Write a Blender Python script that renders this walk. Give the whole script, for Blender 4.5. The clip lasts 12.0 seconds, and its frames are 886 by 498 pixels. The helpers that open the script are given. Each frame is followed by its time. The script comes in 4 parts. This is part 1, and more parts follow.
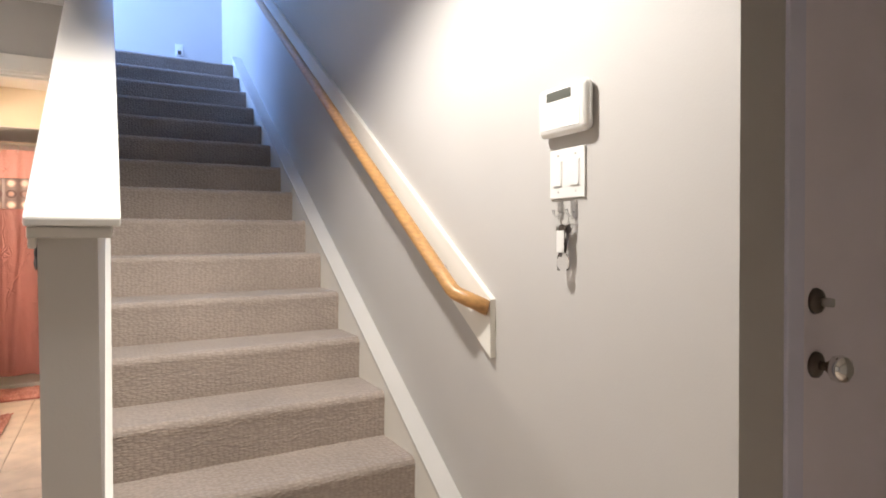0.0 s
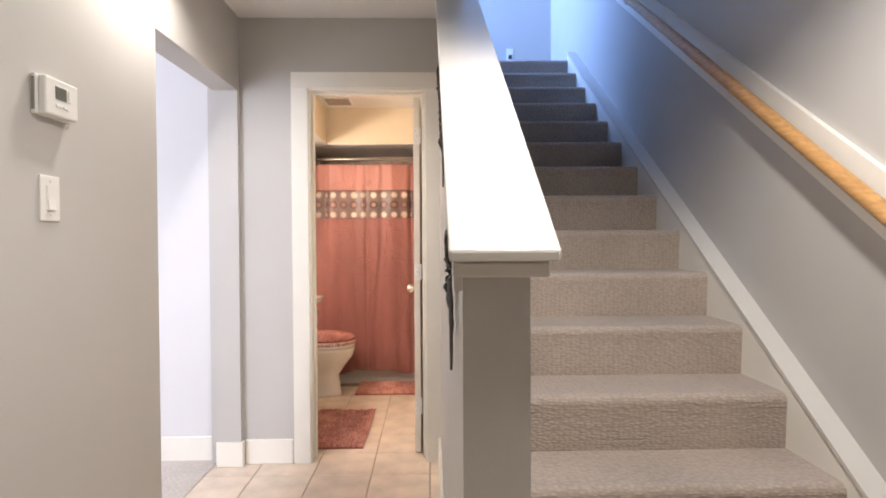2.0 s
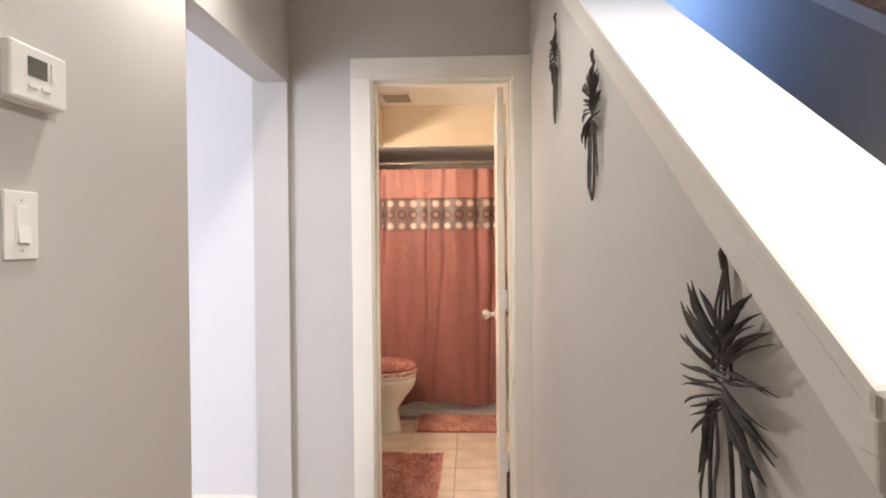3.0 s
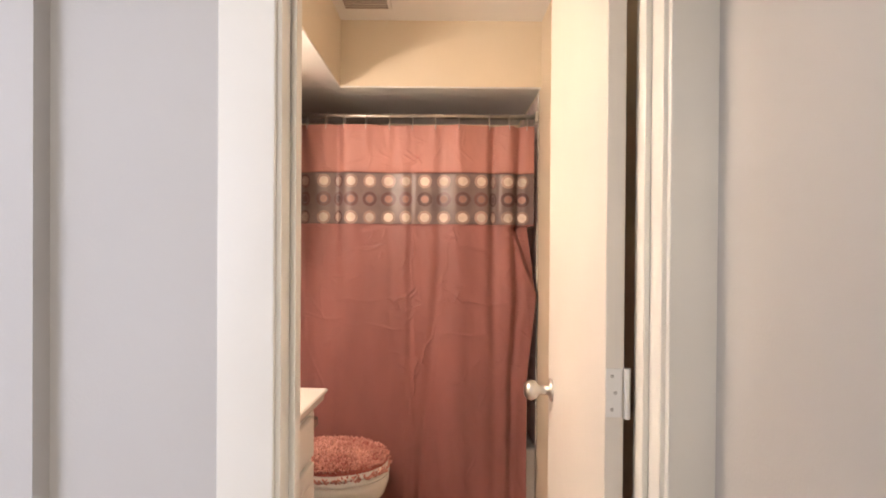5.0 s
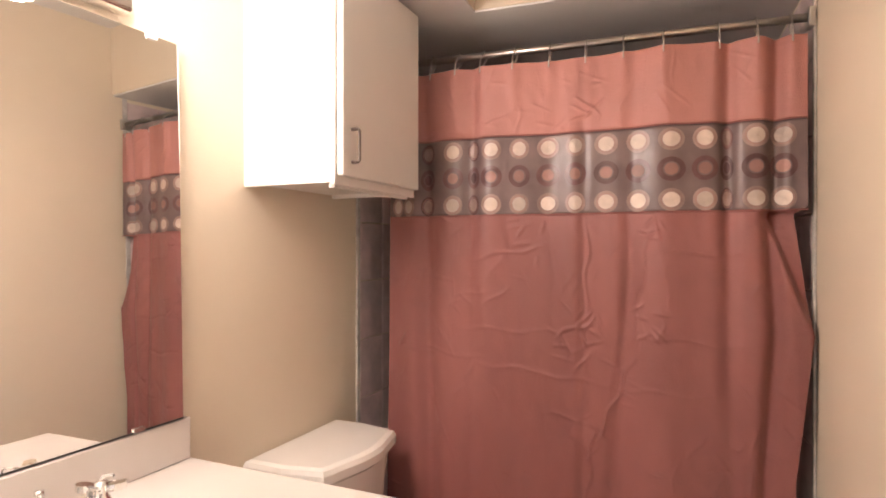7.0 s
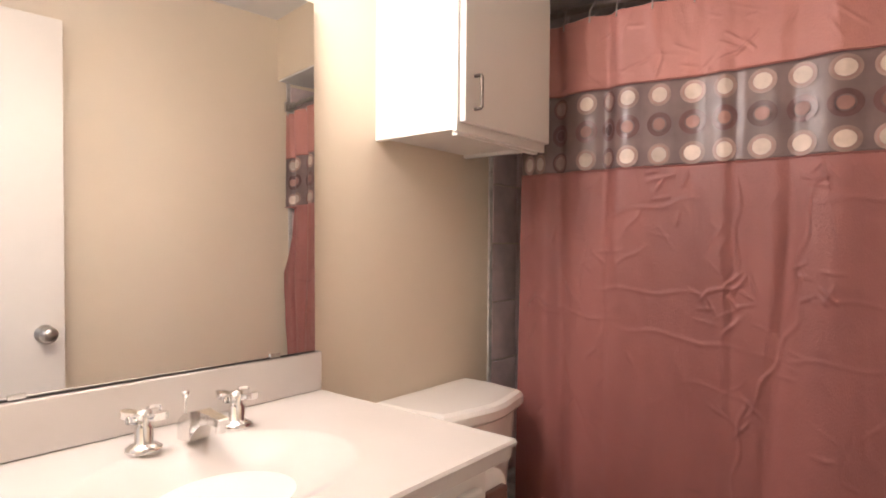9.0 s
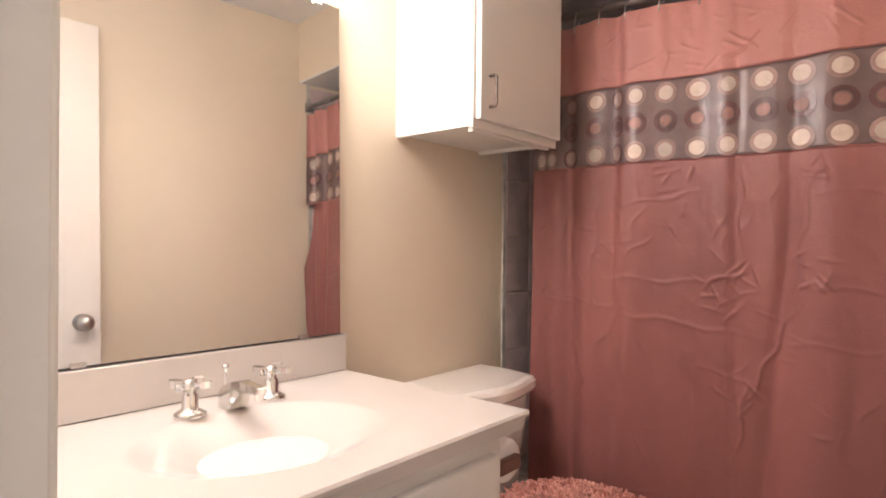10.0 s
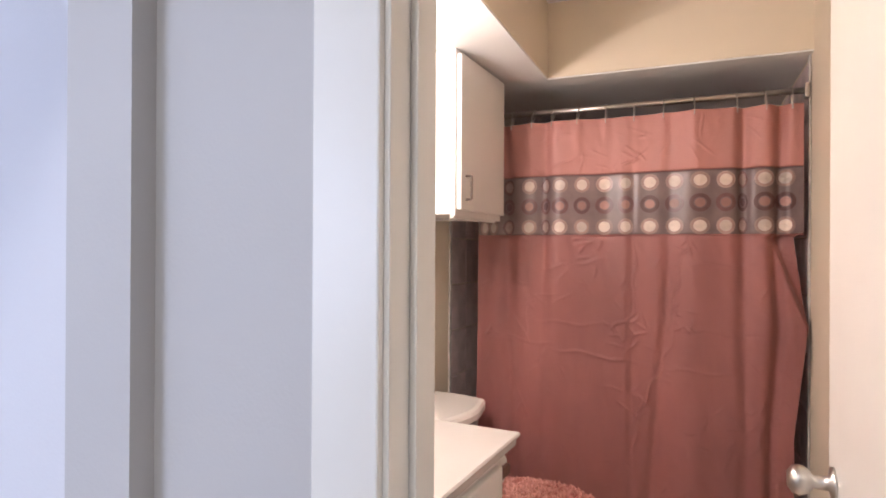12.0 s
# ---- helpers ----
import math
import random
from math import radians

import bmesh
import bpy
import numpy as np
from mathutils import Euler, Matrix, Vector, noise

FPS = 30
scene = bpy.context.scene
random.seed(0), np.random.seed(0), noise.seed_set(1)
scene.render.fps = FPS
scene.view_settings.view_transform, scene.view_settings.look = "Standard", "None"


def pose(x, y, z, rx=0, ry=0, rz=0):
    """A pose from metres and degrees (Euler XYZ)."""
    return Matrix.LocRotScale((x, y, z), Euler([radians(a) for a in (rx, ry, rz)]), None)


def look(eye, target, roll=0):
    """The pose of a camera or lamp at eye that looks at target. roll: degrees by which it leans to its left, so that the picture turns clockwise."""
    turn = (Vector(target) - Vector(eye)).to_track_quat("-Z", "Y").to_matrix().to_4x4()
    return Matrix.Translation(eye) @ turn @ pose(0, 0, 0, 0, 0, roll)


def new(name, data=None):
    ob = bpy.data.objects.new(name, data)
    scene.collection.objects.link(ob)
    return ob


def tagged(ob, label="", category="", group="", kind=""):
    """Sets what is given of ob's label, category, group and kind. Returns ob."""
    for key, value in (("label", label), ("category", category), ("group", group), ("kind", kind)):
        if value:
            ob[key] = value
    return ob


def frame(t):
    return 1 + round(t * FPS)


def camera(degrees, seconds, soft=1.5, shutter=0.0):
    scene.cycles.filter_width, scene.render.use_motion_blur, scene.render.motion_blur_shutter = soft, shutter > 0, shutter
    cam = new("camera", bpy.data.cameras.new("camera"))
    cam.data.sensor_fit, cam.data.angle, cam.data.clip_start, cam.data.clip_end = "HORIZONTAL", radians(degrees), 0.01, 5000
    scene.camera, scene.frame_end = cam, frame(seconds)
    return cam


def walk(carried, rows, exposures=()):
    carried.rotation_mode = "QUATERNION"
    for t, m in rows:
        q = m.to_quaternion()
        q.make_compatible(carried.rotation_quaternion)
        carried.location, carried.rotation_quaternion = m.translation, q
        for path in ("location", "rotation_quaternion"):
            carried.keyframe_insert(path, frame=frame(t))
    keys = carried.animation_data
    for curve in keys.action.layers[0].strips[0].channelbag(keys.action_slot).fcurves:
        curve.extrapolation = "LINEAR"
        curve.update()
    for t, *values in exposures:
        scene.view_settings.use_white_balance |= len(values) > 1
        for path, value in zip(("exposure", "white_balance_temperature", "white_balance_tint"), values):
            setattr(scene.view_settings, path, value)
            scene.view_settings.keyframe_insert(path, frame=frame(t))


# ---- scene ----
cam = camera(74.1, 12.0, soft=1.8)
PATH = [
    (0, (0.846, -3.788, 1.159), (1.826, -2.045, 1.12), -0.3),
    (0.5, (0.797, -3.698, 1.164), (1.538, -1.841, 1.122), -0.4),
    (1, (0.753, -3.588, 1.174), (1.248, -1.651, 1.135), -0.3),
    (1.5, (0.721, -3.411, 1.188), (0.963, -1.426, 1.15), -0.3),
    (2, (0.645, -3.209, 1.228), (0.69, -1.21, 1.19), -0.3),
    (2.5, (0.526, -2.971, 1.259), (0.488, -0.971, 1.222), -0.3),
    (3, (0.426, -2.622, 1.302), (0.336, -0.624, 1.279), -0.5),
    (5, (0.261, -0.955, 1.301), (0.262, 1.045, 1.287), 0.4),
    (5.5, (0.27, -0.561, 1.297), (0.261, 1.439, 1.294), 0.1),
    (6, (0.271, -0.306, 1.296), (0.21, 1.693, 1.294), 0.2),
    (6.5, (0.3, -0.097, 1.319), (-0.086, 1.865, 1.309), 0.0),
    (7, (0.326, -0.009, 1.293), (-0.373, 1.865, 1.29), -0.0),
    (9, (0.392, 0.055, 1.172), (-0.778, 1.677, 1.158), 0.5),
    (9.5, (0.403, 0.04, 1.155), (-0.808, 1.633, 1.144), 0.5),
    (10, (0.437, -0.026, 1.14), (-0.767, 1.57, 1.132), 0.5),
    (10.5, (0.488, -0.124, 1.207), (-0.605, 1.55, 1.184), 0.6),
    (11, (0.476, -0.259, 1.275), (-0.365, 1.555, 1.264), 0.5),
    (11.5, (0.428, -0.431, 1.326), (-0.332, 1.419, 1.305), 0.7),
    (12, (0.321, -0.607, 1.331), (-0.458, 1.235, 1.335), 0.3),
]
walk(cam, [(t, look(eye, goal, lean)) for t, eye, goal, lean in PATH],
     [(0, 0.9, 6500, 10), (0.6, 0.74, 6500, 10), (1.0, 0.68, 6500, 10), (2.5, 0.62, 6550, 11), (3.2, 0.5, 6600, 11), (5.0, 0.37, 6450, 12), (6.0, 0.03, 6150, 15), (6.6, 0.08, 6000, 15), (7.2, 0.25, 5850, 14), (8.8, 0.08, 5550, 12), (12.0, 0.17, 5550, 13)])

# ---- world and lights ----
world = bpy.data.worlds.new("world")
scene.world = world
world.use_nodes = True
wn = world.node_tree
sky = wn.nodes.new("ShaderNodeTexSky")
sky.sky_type, sky.sun_disc, sky.sun_elevation, sky.sun_rotation = "NISHITA", False, radians(35), radians(120)
wn.links.new(sky.outputs[0], wn.nodes["Background"].inputs[0])
wn.nodes["Background"].inputs[1].default_value = 0.08


def lamp(name, kind, m, watts, colour, size=0.1, size_y=None):
    d = bpy.data.lights.new(name, kind)
    d.energy, d.color = watts, colour
    if kind == "AREA":
        d.shape, d.size, d.size_y = "RECTANGLE", size, size_y or size
    else:
        d.shadow_soft_size = size
    ob = new(name, d)
    ob.matrix_world = m
    return ob


WARM = (1.0, 0.945, 0.885)
BATH = (1.0, 0.79, 0.635)
DAY = (0.20, 0.40, 1.0)
for lx, ly, watts in ((1.06, -2.35, 72), (-0.16, -1.15, 29)):
    d = lamp("downlight_light", "SPOT", pose(lx, ly, 2.385), watts, WARM, 0.055).data
    d.spot_size, d.spot_blend = radians(152), 0.55
for by in (0.32, 0.54, 0.76):
    lamp("vanity_bulb_light", "POINT", pose(-0.53, by, 1.83), 6.1, BATH, 0.047)
lamp("upstairs_window_light", "AREA", look((-0.28, 2.1, 4.05), (1.8, 1.2, 3.2)), 95, DAY, 1.0, 1.4)
lamp("side_room_window_light", "AREA", look((-1.9, -3.05, 1.45), (-1.2, 0, 1.2)), 33, (0.93, 0.91, 1.0), 1.2, 1.2)


# ---- materials ----
def mat(name, colour, rough=0.6, metal=0.0, vary=0.06, scale=6.0, bump=0.0, bump_scale=150.0, spec=0.5, piece=0.0, stretch=(1, 1, 1)):
    m = bpy.data.materials.new(name)
    m.use_nodes = True
    n, l = m.node_tree.nodes, m.node_tree.links
    b = n["Principled BSDF"]
    b.inputs["Roughness"].default_value, b.inputs["Metallic"].default_value = rough, metal
    b.inputs["Specular IOR Level"].default_value = spec
    tc = n.new("ShaderNodeTexCoord")
    mp = n.new("ShaderNodeMapping")
    mp.inputs["Scale"].default_value = stretch
    l.new(tc.outputs["Object"], mp.inputs[0])
    big = n.new("ShaderNodeTexNoise")
    big.inputs["Scale"].default_value, big.inputs["Detail"].default_value = scale, 6
    l.new(mp.outputs[0], big.inputs["Vector"])
    ramp = n.new("ShaderNodeMapRange")
    ramp.inputs["From Min"].default_value, ramp.inputs["From Max"].default_value = 0.3, 0.7
    ramp.inputs["To Min"].default_value, ramp.inputs["To Max"].default_value = 1 - vary, 1 + vary
    l.new(big.outputs["Fac"], ramp.inputs["Value"])
    val = ramp.outputs[0]
    if piece:
        oi = n.new("ShaderNodeObjectInfo")
        pr = n.new("ShaderNodeMapRange")
        pr.inputs["To Min"].default_value, pr.inputs["To Max"].default_value = 1 - piece, 1 + piece
        l.new(oi.outputs["Random"], pr.inputs["Value"])
        mu = n.new("ShaderNodeMath")
        mu.operation = "MULTIPLY"
        l.new(val, mu.inputs[0])
        l.new(pr.outputs[0], mu.inputs[1])
        val = mu.outputs[0]
    hs = n.new("ShaderNodeHueSaturation")
    hs.inputs["Color"].default_value = (*colour, 1)
    l.new(val, hs.inputs["Value"])
    l.new(hs.outputs[0], b.inputs["Base Color"])
    if bump:
        fine = n.new("ShaderNodeTexNoise")
        fine.inputs["Scale"].default_value, fine.inputs["Detail"].default_value = bump_scale, 3
        l.new(mp.outputs[0], fine.inputs["Vector"])
        bp = n.new("ShaderNodeBump")
        bp.inputs["Strength"].default_value, bp.inputs["Distance"].default_value = bump, 0.003
        l.new(fine.outputs["Fac"], bp.inputs["Height"])
        l.new(bp.outputs[0], b.inputs["Normal"])
    return m


def carpet_mat(name, colour):
    m = mat(name, colour, 0.95, 0, 0.10, 3.0, spec=0.1)
    n, l = m.node_tree.nodes, m.node_tree.links
    tc = n.new("ShaderNodeTexCoord")
    mp = n.new("ShaderNodeMapping")
    mp.inputs["Scale"].default_value = (1.0, 1.6, 2.1)
    l.new(tc.outputs["Object"], mp.inputs[0])
    v = n.new("ShaderNodeTexVoronoi")
    v.inputs["Scale"].default_value, v.inputs["Randomness"].default_value = 58, 0.65
    l.new(mp.outputs[0], v.inputs["Vector"])
    inv = n.new("ShaderNodeMapRange")
    inv.inputs["From Max"].default_value = 0.75
    inv.inputs["To Min"].default_value, inv.inputs["To Max"].default_value = 1.0, 0.0
    l.new(v.outputs["Distance"], inv.inputs["Value"])
    bp = n.new("ShaderNodeBump")
    bp.inputs["Strength"].default_value, bp.inputs["Distance"].default_value = 0.6, 0.005
    l.new(inv.outputs[0], bp.inputs["Height"])
    b = n["Principled BSDF"]
    l.new(bp.outputs[0], b.inputs["Normal"])
    b.inputs["Sheen Weight"].default_value = 0.25
    mx = n.new("ShaderNodeMix")
    mx.data_type, mx.blend_type = "RGBA", "MULTIPLY"
    mx.inputs["Factor"].default_value = 1.0
    src = b.inputs["Base Color"].links[0].from_socket
    l.new(src, mx.inputs["A"])
    g = n.new("ShaderNodeMapRange")
    g.inputs["To Min"].default_value, g.inputs["To Max"].default_value = 0.80, 1.06
    l.new(inv.outputs[0], g.inputs["Value"])
    l.new(g.outputs[0], mx.inputs["B"])
    l.new(mx.outputs["Result"], b.inputs["Base Color"])
    return m


def tuft_mat(name, dark, light):
    m = bpy.data.materials.new(name)
    m.use_nodes = True
    n, l = m.node_tree.nodes, m.node_tree.links
    b = n["Principled BSDF"]
    b.inputs["Roughness"].default_value = 0.8
    b.inputs["Sheen Weight"].default_value = 0.3
    g = n.new("ShaderNodeNewGeometry")
    tc = n.new("ShaderNodeTexCoord")
    ns = n.new("ShaderNodeTexNoise")
    ns.inputs["Scale"].default_value = 9
    l.new(tc.outputs["Object"], ns.inputs["Vector"])
    ad = n.new("ShaderNodeMath")
    ad.operation = "MULTIPLY_ADD"
    ad.inputs[1].default_value = 0.55
    l.new(g.outputs["Random Per Island"], ad.inputs[0])
    sc = n.new("ShaderNodeMapRange")
    sc.inputs["From Min"].default_value, sc.inputs["From Max"].default_value = 0.3, 0.7
    sc.inputs["To Min"].default_value, sc.inputs["To Max"].default_value = 0.0, 0.45
    l.new(ns.outputs["Fac"], sc.inputs["Value"])
    l.new(sc.outputs[0], ad.inputs[2])
    mx = n.new("ShaderNodeMix")
    mx.data_type = "RGBA"
    l.new(ad.outputs[0], mx.inputs["Factor"])
    mx.inputs["A"].default_value, mx.inputs["B"].default_value = (*dark, 1), (*light, 1)
    l.new(mx.outputs["Result"], b.inputs["Base Color"])
    return m


def glow(name, colour, strength):
    m = bpy.data.materials.new(name)
    m.use_nodes = True
    b = m.node_tree.nodes["Principled BSDF"]
    b.inputs["Emission Color"].default_value = (*colour, 1)
    b.inputs["Emission Strength"].default_value = strength
    return m


def glass(name, colour, rough=0.02, alpha=1.0):
    m = mat(name, colour, rough, 0, 0.0)
    b = m.node_tree.nodes["Principled BSDF"]
    b.inputs["Transmission Weight"].default_value = 1.0
    b.inputs["IOR"].default_value = 1.3
    b.inputs["Alpha"].default_value = alpha
    return m


def weave(m, colour, share, clear=False):
    """Lets part of the light through a thin cloth or vinyl."""
    n, l = m.node_tree.nodes, m.node_tree.links
    t = n.new("ShaderNodeBsdfTransparent" if clear else "ShaderNodeBsdfTranslucent")
    t.inputs["Color"].default_value = (*colour, 1)
    mx = n.new("ShaderNodeMixShader")
    mx.inputs[0].default_value = share
    l.new(n["Principled BSDF"].outputs[0], mx.inputs[1])
    l.new(t.outputs[0], mx.inputs[2])
    l.new(mx.outputs[0], n["Material Output"].inputs[0])
    return m


M_WALL = mat("grey_wall_paint", (0.54, 0.52, 0.495), 0.6, 0, 0.025, 2.0, 0.12, 160)
M_SIDE = mat("pale_wall_paint", (0.72, 0.71, 0.72), 0.6, 0, 0.02, 2.0, 0.12, 160)
M_BATH = mat("tan_wall_paint", (0.79, 0.69, 0.54), 0.5, 0, 0.03, 2.0, 0.12, 140)
M_CEIL = mat("ceiling_paint", (0.86, 0.85, 0.83), 0.8, 0, 0.02, 3.0, 0.25, 90)
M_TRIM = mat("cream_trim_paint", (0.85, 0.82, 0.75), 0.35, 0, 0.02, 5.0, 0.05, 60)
# Trim paint again, darkened to hold back the downlight's glare on the cap.
M_TRIM_DIM = mat("dimmed_trim_paint", (0.66, 0.64, 0.60), 0.35, 0, 0.02, 5.0, 0.05, 60)
M_CARPET = carpet_mat("stair_carpet", (0.465, 0.392, 0.338))
M_CARPET2 = carpet_mat("room_carpet", (0.64, 0.58, 0.53))
M_TILE = mat("beige_floor_tile", (0.71, 0.59, 0.48), 0.38, 0, 0.16, 7.0, 0.10, 30, piece=0.05)
M_GROUT = mat("floor_grout", (0.42, 0.32, 0.24), 0.9, 0, 0.1, 20)
M_OAK = mat("oak_rail", (0.50, 0.27, 0.10), 0.35, 0, 0.22, 14.0, 0.1, 120, stretch=(6, 0.7, 6))
M_PLASTIC = mat("white_plastic", (0.82, 0.81, 0.78), 0.4, 0, 0.02, 8)
M_LCD = mat("grey_display", (0.13, 0.135, 0.12), 0.15, 0, 0.05, 8)
M_CHROME = mat("polished_chrome", (0.80, 0.79, 0.77), 0.14, 1.0, 0.03, 20)
M_NICKEL = mat("brushed_nickel", (0.58, 0.56, 0.53), 0.28, 1.0, 0.05, 20)
M_BRONZE = mat("dark_bronze", (0.13, 0.105, 0.09), 0.4, 0.6, 0.1, 20)
M_BLACK = mat("black_dried_fibre", (0.060, 0.053, 0.050), 0.75, 0, 0.5, 40)
# Bluish entry daylight is put into these pale door colours; no lamp gives it.
M_DOOR_DAYLIT = mat("front_door_daylit_paint", (0.84, 0.79, 0.86), 0.5, 0, 0.04, 3, 0.1, 60)
M_DOORFRAME_DAYLIT = mat("front_door_frame_daylit_paint", (0.72, 0.72, 0.86), 0.5, 0, 0.04, 3, 0.1, 60)
M_WDOOR = mat("white_door_paint", (0.80, 0.75, 0.675), 0.4, 0, 0.03, 3, 0.08, 50)
M_CAB = mat("white_cabinet_paint", (0.80, 0.77, 0.72), 0.38, 0, 0.02, 4, 0.06, 50)
M_MARBLE = mat("cultured_marble", (0.665, 0.62, 0.575), 0.15, 0, 0.03, 5, 0.0)
M_PORC = mat("white_porcelain", (0.84, 0.81, 0.76), 0.08, 0, 0.015, 4)
M_TUB = mat("tub_enamel", (0.82, 0.80, 0.76), 0.15, 0, 0.02, 4)
# Grey tile warmed and lightened: reddish light off the curtain is in its colour.
M_WTILE = mat("bounce_lit_grey_tile", (0.74, 0.60, 0.58), 0.28, 0, 0.2, 9, 0.05, 30, piece=0.12)
M_CAULK = mat("rough_caulk", (0.62, 0.58, 0.54), 0.9, 0, 0.2, 30, 0.8, 120)
# Same coral cloth twice: light fading downwards is put into a paler top.
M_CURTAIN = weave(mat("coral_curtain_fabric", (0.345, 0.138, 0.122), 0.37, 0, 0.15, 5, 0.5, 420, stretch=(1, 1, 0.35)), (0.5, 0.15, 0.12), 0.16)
M_CURTAIN_LIT = weave(mat("coral_curtain_lit_top", (0.58, 0.265, 0.23), 0.42, 0, 0.10, 5, 0.5, 420, stretch=(1, 1, 0.35)), (0.6, 0.24, 0.2), 0.18)
M_BAND = weave(mat("smoky_vinyl", (0.255, 0.182, 0.175), 0.32, 0, 0.18, 12), (0.75, 0.66, 0.66), 0.22, True)
M_DOTL = mat("ivory_disc", (0.60, 0.50, 0.43), 0.5, 0, 0.10, 40, piece=0.22)
M_DOTR = mat("coral_disc", (0.36, 0.195, 0.165), 0.45, 0, 0.10, 40, piece=0.25)
# For discs sunk in a fold; the fold's shade is put into the colour.
M_DOT_SHADE = mat("fold_shaded_disc", (0.115, 0.058, 0.058), 0.4, 0, 0.12, 40, piece=0.2)
M_RINGL = mat("pale_brown_ring", (0.34, 0.235, 0.205), 0.35, 0, 0.15, 40, piece=0.2)
M_RING = mat("brown_ring", (0.125, 0.062, 0.058), 0.3, 0, 0.15, 40, piece=0.25)
M_SHAG = tuft_mat("coral_shag", (0.40, 0.10, 0.075), (0.85, 0.47, 0.38))
M_VENT = mat("grey_vent_slat", (0.40, 0.35, 0.31), 0.5, 0, 0.05, 20)
M_TP = mat("tissue_paper", (0.85, 0.82, 0.79), 0.9, 0, 0.02, 20)
M_BROWN = mat("brown_holder", (0.16, 0.075, 0.055), 0.4, 0, 0.1, 20)
M_MIRROR = mat("mirror_silver", (0.93, 0.93, 0.92), 0.0, 1.0, 0.0, 4)
M_EDGE = mat("dark_mirror_edge", (0.06, 0.05, 0.045), 0.4, 0, 0.2, 60)
M_BULB = glow("lit_bulb", (1.0, 0.88, 0.72), 16)
M_DOME = glow("lit_dome", (1.0, 0.9, 0.78), 5)
M_CLEAR = glass("clear_plastic", (0.95, 0.95, 0.95), 0.05)
M_PANE = glow("sky_pane", (0.6, 0.75, 1.0), 2.5)


# ---- mesh helpers ----
def link_mesh(name, bm, material, smooth=False):
    me = bpy.data.meshes.new(name)
    bmesh.ops.recalc_face_normals(bm, faces=bm.faces)
    bm.to_mesh(me)
    bm.free()
    me.materials.append(material)
    if smooth:
        me.polygons.foreach_set("use_smooth", [True] * len(me.polygons))
    return new(name, me)


def part(name, bm, material, parent, label="", smooth=False):
    ob = link_mesh(name, bm, material, smooth)
    ob.parent = parent
    ob.matrix_parent_inverse = parent.matrix_basis.inverted()
    return tagged(ob, label)


def thing(name, at, label, category, group="", kind=""):
    ob = new(name)
    ob.empty_display_size = 0.05
    ob.matrix_basis = pose(*at)
    return tagged(ob, label, category, group, kind)


def setting(name, bm, material, label="", smooth=False):
    return tagged(link_mesh(name, bm, material, smooth), label, "", "", "structure")


def box(x0, x1, y0, y1, z0, z1, bevel=0.0, bm=None, seg=2):
    b = bmesh.new()
    r = bmesh.ops.create_cube(b, size=1)
    bmesh.ops.transform(b, verts=b.verts, matrix=Matrix.Translation(((x0 + x1) / 2, (y0 + y1) / 2, (z0 + z1) / 2)) @ Matrix.Diagonal((abs(x1 - x0), abs(y1 - y0), abs(z1 - z0), 1)))
    if bevel:
        bmesh.ops.bevel(b, geom=b.edges[:], offset=bevel, segments=seg, affect="EDGES", profile=0.5)
    if bm is None:
        return b
    join(bm, b)
    return bm


def join(bm, other, m=None):
    if m is not None:
        bmesh.ops.transform(other, verts=other.verts, matrix=m)
    me = bpy.data.meshes.new("tmp")
    other.to_mesh(me)
    other.free()
    bm.from_mesh(me)
    bpy.data.meshes.remove(me)
    return bm


def prism(profile, axis, a, b_, bm=None):
    """A profile of 2D points, drawn out along an axis from a to b_."""
    bm = bm or bmesh.new()
    def p3(u, v, w):
        return {"x": (w, u, v), "y": (u, w, v), "z": (u, v, w)}[axis]
    v0 = [bm.verts.new(p3(u, v, a)) for u, v in profile]
    v1 = [bm.verts.new(p3(u, v, b_)) for u, v in profile]
    bm.faces.new(v0[::-1])
    bm.faces.new(v1)
    for i in range(len(v0)):
        j = (i + 1) % len(v0)
        bm.faces.new((v0[i], v0[j], v1[j], v1[i]))
    return bm


def lathe(profile, m=None, seg=28, bm=None):
    """Turns (radius, height) points round z."""
    b = bmesh.new()
    rings = []
    for r, z in profile:
        rings.append([b.verts.new((r * math.cos(2 * math.pi * i / seg), r * math.sin(2 * math.pi * i / seg), z)) for i in range(seg)] if r > 1e-5 else [b.verts.new((0, 0, z))])
    for p, q in zip(rings, rings[1:]):
        for i in range(seg):
            j = (i + 1) % seg
            if len(p) == 1 and len(q) == 1:
                continue
            if len(p) == 1:
                b.faces.new((p[0], q[i], q[j]))
            elif len(q) == 1:
                b.faces.new((p[i], q[0], p[j]))
            else:
                b.faces.new((p[i], q[i], q[j], p[j]))
    for ring, flip in ((rings[0], True), (rings[-1], False)):
        if len(ring) > 1:
            b.faces.new(ring[::-1] if flip else ring)
    if m is not None:
        bmesh.ops.transform(b, verts=b.verts, matrix=m)
    if bm is None:
        return b
    return join(bm, b)


